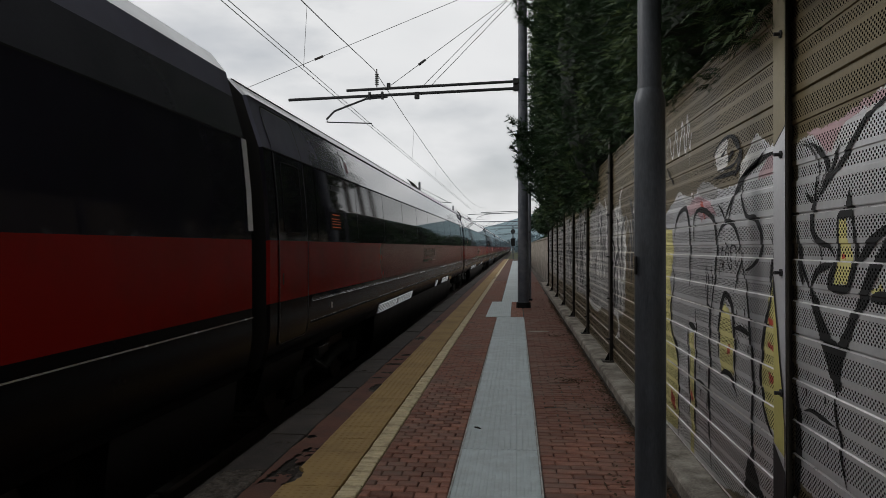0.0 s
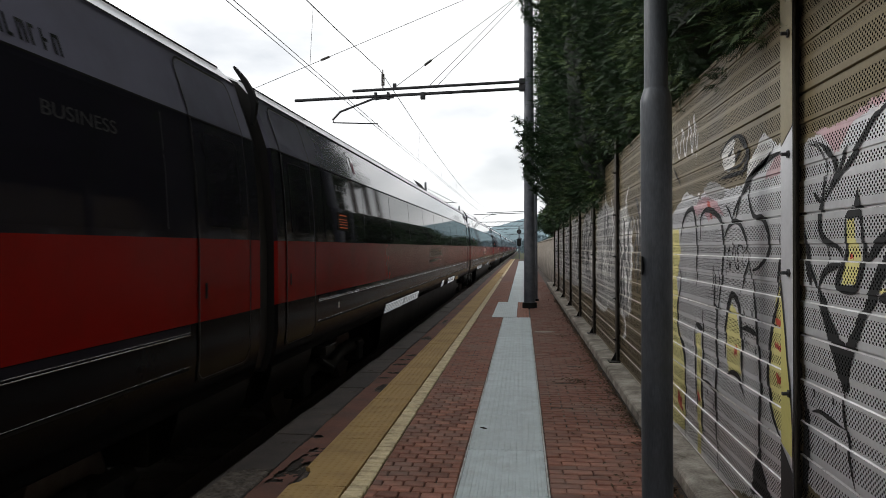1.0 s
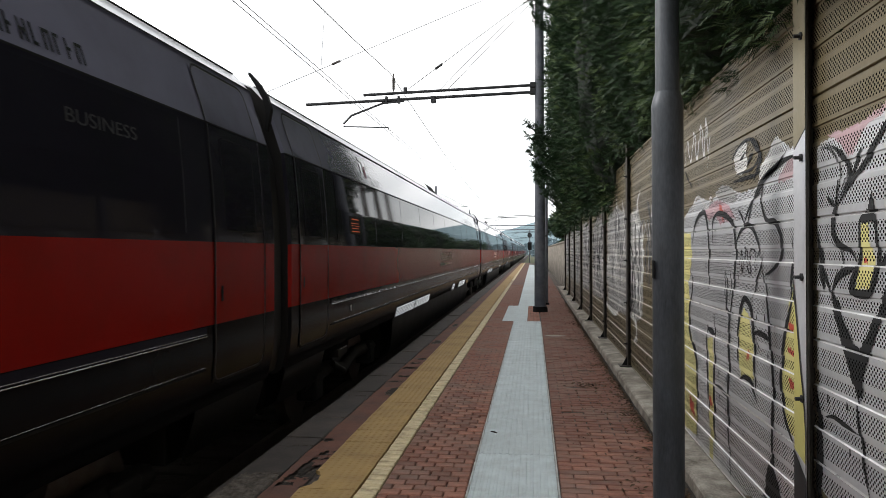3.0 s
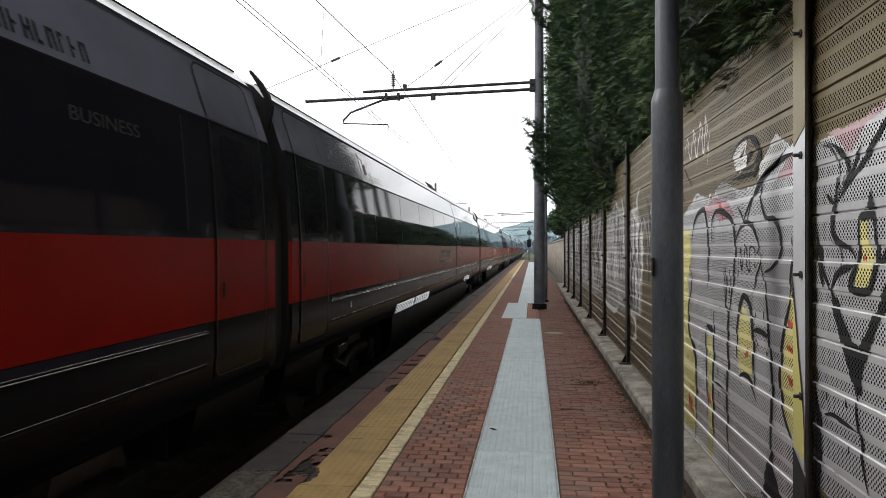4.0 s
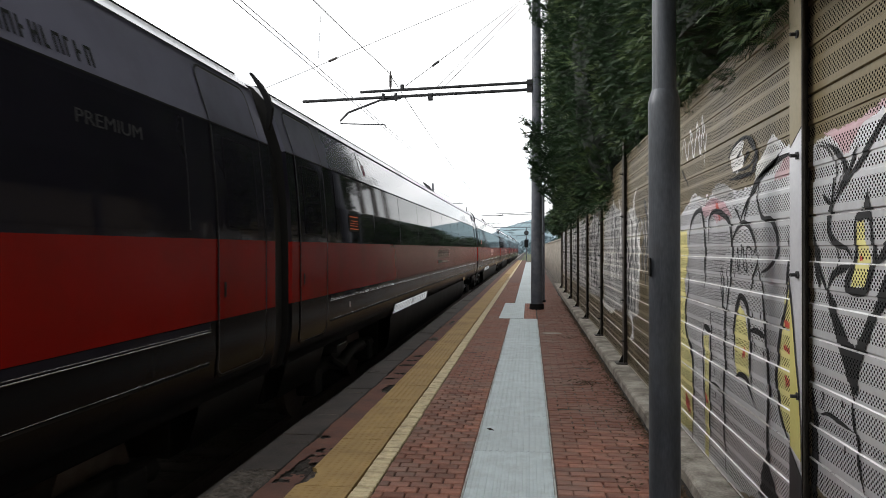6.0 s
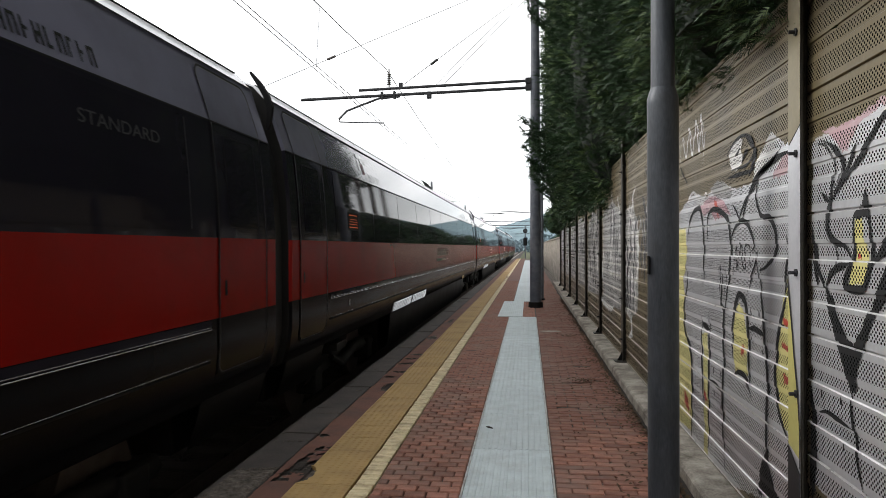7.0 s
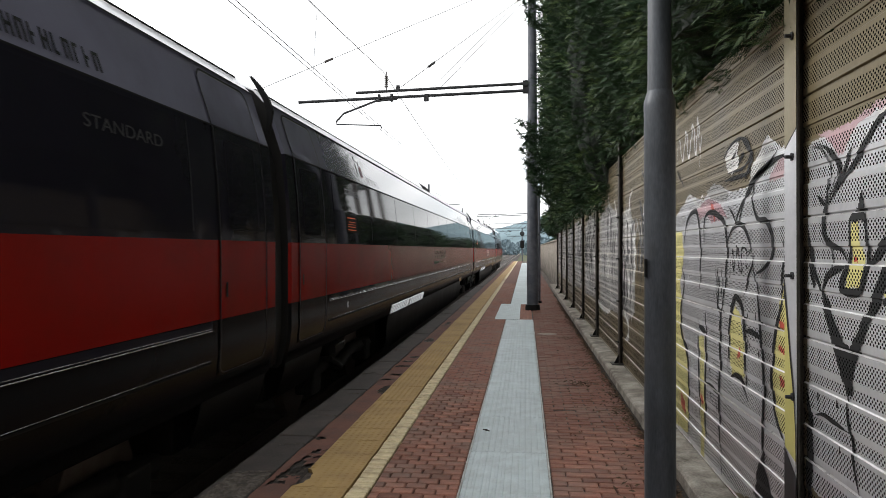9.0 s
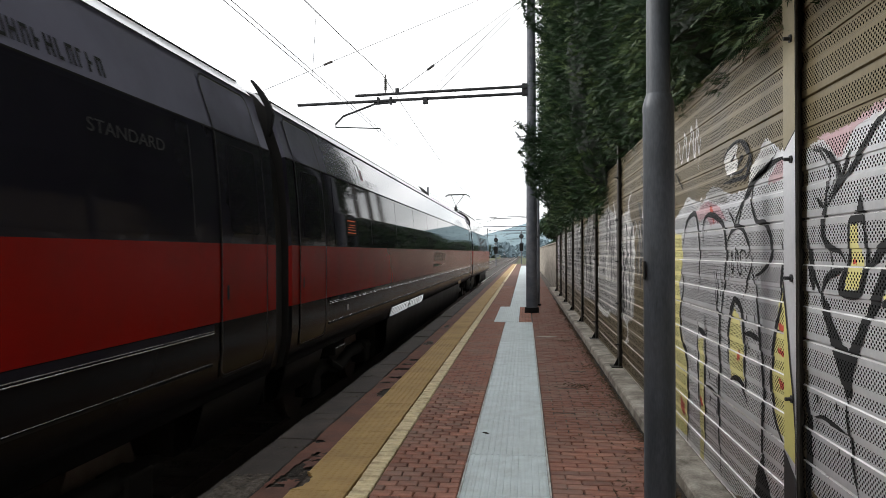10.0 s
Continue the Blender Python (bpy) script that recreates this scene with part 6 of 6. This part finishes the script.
    brush(wall, "ink", [(4.09, 1.59), (4.10, 1.53), (4.20, 1.43), (4.25, 1.35)], 0.03)
    brush(wall, "ink", [(4.09, 1.54), (4.03, 1.42), (3.98, 1.27), (3.95, 1.09), (3.91, 0.92), (3.93, 0.68), (3.94, 0.46), (4.00, 0.32)], 0.045)
    brush(wall, "ink", [(4.55, 0.94), (4.56, 1.08), (4.51, 1.22), (4.44, 1.32), (4.37, 1.33), (4.28, 1.28), (4.24, 1.15), (4.23, 0.99), (4.23, 0.83)], 0.055)
    brush(wall, "ink", [(4.54, 0.83), (4.45, 0.86), (4.33, 0.86), (4.25, 0.82), (4.18, 0.76)], 0.045)
    brush(wall, "ink", [(4.22, 1.15), (4.13, 1.16), (4.00, 1.15), (3.95, 1.14)], 0.045)
    brush(wall, "ink", [(5.33, 1.11), (5.34, 0.90), (5.31, 0.66), (5.29, 0.42)], 0.04)
    brush(wall, "ink", [(5.12, 1.17), (5.12, 0.93), (5.14, 0.61), (5.14, 0.22)], 0.05)
    brush(wall, "ink", [(5.33, 1.06), (5.23, 1.05), (5.14, 1.04)], 0.06)
    brush(wall, "ink", [(5.87, 1.47), (5.79, 1.33), (5.90, 1.17), (5.92, 1.03), (5.84, 0.90), (5.72, 0.83), (5.65, 0.69), (5.66, 0.16)], 0.06)
    brush(wall, "ink", [(5.11, 0.69), (4.95, 0.69), (4.80, 0.67)], 0.04)
    brush(wall, "ink", [(3.59, 1.49), (3.64, 1.36), (3.72, 1.22), (3.77, 1.08), (3.79, 0.95), (3.75, 0.81), (3.67, 0.72), (3.58, 0.66)], 0.045)
    brush(wall, "ink", [(4.57, 1.54), (4.53, 1.45), (4.49, 1.62), (4.45, 1.49), (4.39, 1.64), (4.34, 1.51), (4.28, 1.50), (4.32, 1.61), (4.23, 1.62), (4.19, 1.51), (4.11, 1.58), (4.19, 1.61)], 0.02)
    brush(wall, "ink", [(4.27, 2.26), (4.15, 2.19), (4.13, 2.11), (4.21, 2.03)], 0.06)
    brush(wall, "ink", [(4.64, 2.05), (4.44, 2.05), (4.21, 2.05), (4.10, 2.06)], 0.035)
    brush(wall, "ink", [(6.05, 2.28), (5.92, 2.19), (5.80, 2.10)], 0.03)
    brush(wall, "chalk", [(3.99, 2.10), (3.88, 2.18), (3.82, 2.19), (3.77, 2.11)], 0.04)
    brush(wall, "chalk", [(6.05, 2.31), (5.98, 2.51), (5.83, 2.33), (5.73, 2.54), (5.62, 2.32), (5.50, 2.56), (5.40, 2.31), (5.34, 2.58), (5.28, 2.34), (5.22, 2.43), (5.29, 2.22)], 0.034)
    brush(wall, "chalk", [(5.84, 1.74), (5.78, 1.95), (5.58, 2.03), (5.33, 1.93), (5.20, 2.00), (5.11, 1.88)], 0.03)
    brush(wall, "ink", [(3.10, 1.91), (3.12, 1.81), (3.15, 1.74), (3.14, 1.68), (3.08, 1.64), (3.00, 1.62), (2.95, 1.58)], 0.045)
    brush(wall, "ink", [(2.49, 2.15), (2.64, 2.10), (2.70, 2.07), (2.76, 2.03), (2.85, 1.97), (2.95, 1.91), (3.03, 1.86), (3.10, 1.81)], 0.036)
    brush(wall, "ink", [(3.13, 2.05), (3.05, 2.00), (3.01, 1.95), (3.00, 1.88)], 0.04)
    brush(wall, "ink", [(2.91, 1.72), (2.91, 1.63), (2.93, 1.55), (2.97, 1.50), (2.98, 1.46), (2.91, 1.45), (2.83, 1.46), (2.80, 1.50), (2.77, 1.57), (2.77, 1.65), (2.79, 1.74)], 0.045)
    brush(wall, "ink", [(2.95, 1.55), (3.06, 1.53), (3.12, 1.50), (3.16, 1.45)], 0.04)
    brush(wall, "ink", [(2.94, 1.08), (2.93, 0.97), (2.90, 0.87), (2.87, 0.77), (2.83, 0.68)], 0.03)
    brush(wall, "ink", [(3.24, 0.90), (3.15, 0.92), (3.04, 0.91), (2.91, 0.90)], 0.03)
    brush(wall, "ink", [(2.77, 1.55), (2.70, 1.60), (2.64, 1.64), (2.49, 1.70)], 0.05)
    brush(wall, "ink", [(2.66, 1.43), (2.58, 1.44), (2.49, 1.44)], 0.06)
    brush(wall, "ink", [(3.30, 1.67), (3.28, 1.56), (3.25, 1.46)], 0.06)
    brush(wall, "ink", [(5.02, 0.80), (5.00, 0.78), (5.00, 0.75)], 0.022)
    brush(wall, "ink", [(4.83, 0.80), (4.82, 0.78), (4.82, 0.76)], 0.022)
    brush(wall, "ink", [(4.99, 0.65), (4.98, 0.63), (4.98, 0.60)], 0.022)
    brush(wall, "ink", [(4.85, 0.59), (4.83, 0.57), (4.83, 0.55)], 0.022)
    brush(wall, "ink", [(4.19, 1.26), (4.18, 1.24), (4.18, 1.22)], 0.022)
    brush(wall, "ink", [(4.05, 1.27), (4.04, 1.25), (4.04, 1.23)], 0.022)
    brush(wall, "ink", [(4.18, 1.11), (4.17, 1.09), (4.17, 1.07)], 0.022)
    brush(wall, "ink", [(4.02, 1.07), (4.01, 1.05), (4.01, 1.03)], 0.022)
    brush(wall, "ink", [(3.22, 1.00), (3.21, 0.99), (3.21, 0.97)], 0.022)
    brush(wall, "ink", [(3.03, 1.01), (3.02, 0.99), (3.02, 0.98)], 0.022)
    brush(wall, "ink", [(3.00, 0.83), (3.00, 0.82), (3.00, 0.80)], 0.022)
    brush(wall, "ink", [(4.69, 2.13), (4.63, 2.21), (4.48, 2.26), (4.32, 2.27), (4.19, 2.24), (4.14, 2.19), (4.17, 2.13), (4.28, 2.09), (4.46, 2.09), (4.57, 2.09)], 0.03)
    brush(wall, "ink", [(4.50, 2.17), (4.41, 2.19), (4.38, 2.22)], 0.025)
    brush(wall, "ink", [(4.38, 2.12), (4.31, 2.16), (4.24, 2.18)], 0.03)
    fill(wall, "chalk", [(4.13, 2.01), (4.11, 2.08), (4.01, 2.14), (3.92, 2.17), (3.84, 2.21), (3.81, 2.15), (3.79, 2.09), (3.85, 2.06), (3.92, 2.03), (4.03, 2.01)])
    brush(wall, "ink", [(4.09, 2.00), (3.97, 2.03), (3.85, 2.05), (3.76, 2.09), (3.71, 2.13)], 0.03)
    fill(wall, "dull", [(5.09, 2.02), (4.91, 2.06), (4.71, 2.03), (4.58, 1.97), (4.64, 1.92), (5.00, 1.96)])
    fill(wall, "pink", [(5.29, 1.95), (5.06, 1.97), (4.74, 1.91), (4.59, 1.82), (4.74, 1.84), (4.88, 1.80), (5.00, 1.87), (5.26, 1.89)])
    brush(wall, "scarlet", [(5.00, 1.93), (4.91, 1.88), (4.88, 1.81)], 0.05)
    brush(wall, "ink", [(4.54, 1.88), (4.46, 1.83), (4.39, 1.77)], 0.025)
    brush(wall, "ink", [(4.13, 1.95), (4.24, 1.91), (4.32, 1.86), (4.38, 1.81), (4.42, 1.76)], 0.03)
    brush(wall, "ink", [(4.86, 1.50), (4.85, 1.40), (4.83, 1.29)], 0.02)
    brush(wall, "ink", [(4.71, 1.50), (4.71, 1.39), (4.73, 1.30)], 0.02)
    brush(wall, "dull_ink", [(3.28, 2.07), (3.18, 2.05), (3.11, 2.00), (3.09, 1.94), (3.09, 1.88), (3.12, 1.83)], 0.022)
    brush(wall, "dull_ink", [(3.24, 2.08), (3.14, 2.05), (3.06, 2.01), (3.02, 1.96), (3.04, 1.90), (3.09, 1.84)], 0.022)
    brush(wall, "ink", [(2.88, 2.02), (2.94, 1.97), (2.98, 1.92), (3.04, 1.87), (3.09, 1.84)], 0.03)
    brush(wall, "ink", [(3.21, 1.85), (3.16, 1.82), (3.12, 1.80)], 0.03)
    brush(wall, "pink", [(3.09, 2.10), (3.03, 2.06), (2.98, 2.02), (2.94, 2.05), (2.86, 2.10), (2.77, 2.12)], 0.035)
    brush(wall, "dull_ink", [(3.16, 1.65), (3.09, 1.62), (3.07, 1.54), (3.15, 1.48)], 0.02)
    brush(wall, "ink", [(3.31, 1.70), (3.29, 1.62), (3.25, 1.53), (3.19, 1.46), (3.18, 1.41)], 0.035)
    brush(wall, "ink", [(3.62, 1.67), (3.61, 1.59), (3.63, 1.50), (3.65, 1.43), (3.67, 1.37)], 0.035)
    fill(wall, "dull", [(9.83, 2.09), (8.72, 2.13), (8.46, 1.93), (8.30, 1.40), (8.40, 0.88), (8.86, 0.75), (9.64, 0.76), (9.87, 0.90)])
    brush(wall, "chalk", [(9.43, 2.07), (9.44, 1.74), (9.40, 1.45)], 0.12)
    brush(wall, "chalk", [(9.06, 2.13), (9.07, 1.74), (9.03, 1.38)], 0.12)
    brush(wall, "chalk", [(8.72, 2.07), (8.73, 1.73), (8.74, 1.32)], 0.12)
    brush(wall, "chalk", [(9.30, 1.09), (9.14, 1.24), (8.94, 1.30), (8.61, 1.13), (8.58, 0.78)], 0.12)
    brush(wall, "chalk", [(9.36, 0.79), (8.95, 0.76), (8.86, 0.57), (9.16, 0.48)], 0.12)
    brush(wall, "chalk", [(8.37, 1.92), (8.34, 1.60), (8.39, 1.27)], 0.12)
    brush(wall, "chalk", [(12.94, 0.77), (11.73, 0.67), (10.86, 0.70), (10.51, 0.93)], 0.12)
    brush(wall, "chalk", [(9.73, 1.67), (9.50, 1.73), (9.29, 1.59), (9.25, 0.94)], 0.12)
    brush(wall, "ink", [(9.50, 1.74), (9.28, 1.63), (9.19, 1.24), (9.31, 0.79)], 0.1)
    brush(wall, "ink", [(9.07, 1.99), (8.87, 1.87), (8.93, 1.74)], 0.06)
    # crowded faint tags on the bays farther along
    rnd = random.Random(77)
    for k in range(1, 8):
        y0 = POST_Y + BAY * k
        fill(wall, "dull" if k > 1 else "tan", [(y0 + 0.2, 0.75), (y0 + 2.8, 0.7), (y0 + 2.8, 2.1 + rnd.uniform(-0.2, 0.2)), (y0 + 1.4, 2.3), (y0 + 0.2, 2.05)])
        for i in range(40):
            y, z = y0 + rnd.uniform(0.25, 2.75), rnd.uniform(0.75, 1.7)
            h, s = rnd.uniform(0.3, 0.9), rnd.uniform(-0.25, 0.25)
            brush(wall, (("chalk", "ink", "silver", "ink") if k > 2 else ("dull", "dull_ink", "tan", "chalk"))[i % 4], [(y, z), (y + s, z + h * 0.4), (y + s * 0.3, z + h * 0.8), (y - s, z + h)], rnd.uniform(0.06, 0.14))
    # paint run over the faces of the post
    x = -0.045 - 0.0025
    def face(mat, outline):
        bm = bmesh.new()
        vs = [bm.verts.new((x - LAYER[mat], a, z - 0.12)) for a, z in outline]
        bm.faces.new(vs)
        bmesh.ops.recalc_face_normals(bm, faces=bm.faces)
        part("paint_patch", bm, M[mat + "_plain"], wall)
    face("tan", [(-0.073, 2.17), (0.073, 2.09), (0.073, 2.95), (-0.073, 2.95)])
    face("silver", [(-0.073, 0.14), (0.073, 0.14), (0.073, 2.08), (-0.073, 2.16)])
    face("lemon", [(0.073, 0.70), (-0.066, 0.66), (-0.062, 0.80), (-0.04, 0.95), (0.0, 1.10), (0.03, 1.25), (0.073, 1.42)])
    face("ink", [(0.073, 0.36), (-0.073, 0.42), (-0.073, 0.60), (0.073, 0.70)])
    face("ink", [(-0.073, 0.62), (-0.072, 0.80), (-0.052, 0.97), (-0.013, 1.12), (0.018, 1.27), (0.058, 1.44), (0.073, 1.50), (0.073, 1.42), (0.03, 1.25), (0.0, 1.10), (-0.04, 0.95), (-0.062, 0.80), (-0.066, 0.62)])


# ---- assembly ----
build_ground()
ballast_stones()
build_track(TRACK_X, "track_near")
build_track(TRACK2_X, "track_far")
PLATFORM = build_platform()
build_kerb()
BARRIER = build_barrier()
build_far_wall()
build_light_block_wall()
build_lamp_pole()
build_line()
build_signals()
build_distance()
build_hedge()
build_far_trees()
build_far_wood()
scatter_leaves()
build_debris()
paint_barrier(BARRIER)
build_paving(PLATFORM)


def motions():
    for ob, y, turn in RIG:
        walk(ob, [(t / 2, pose(TRACK_X, y + SPEED * (10.0 - t / 2), 0, 0, 0, turn)) for t in range(21)])


motions()
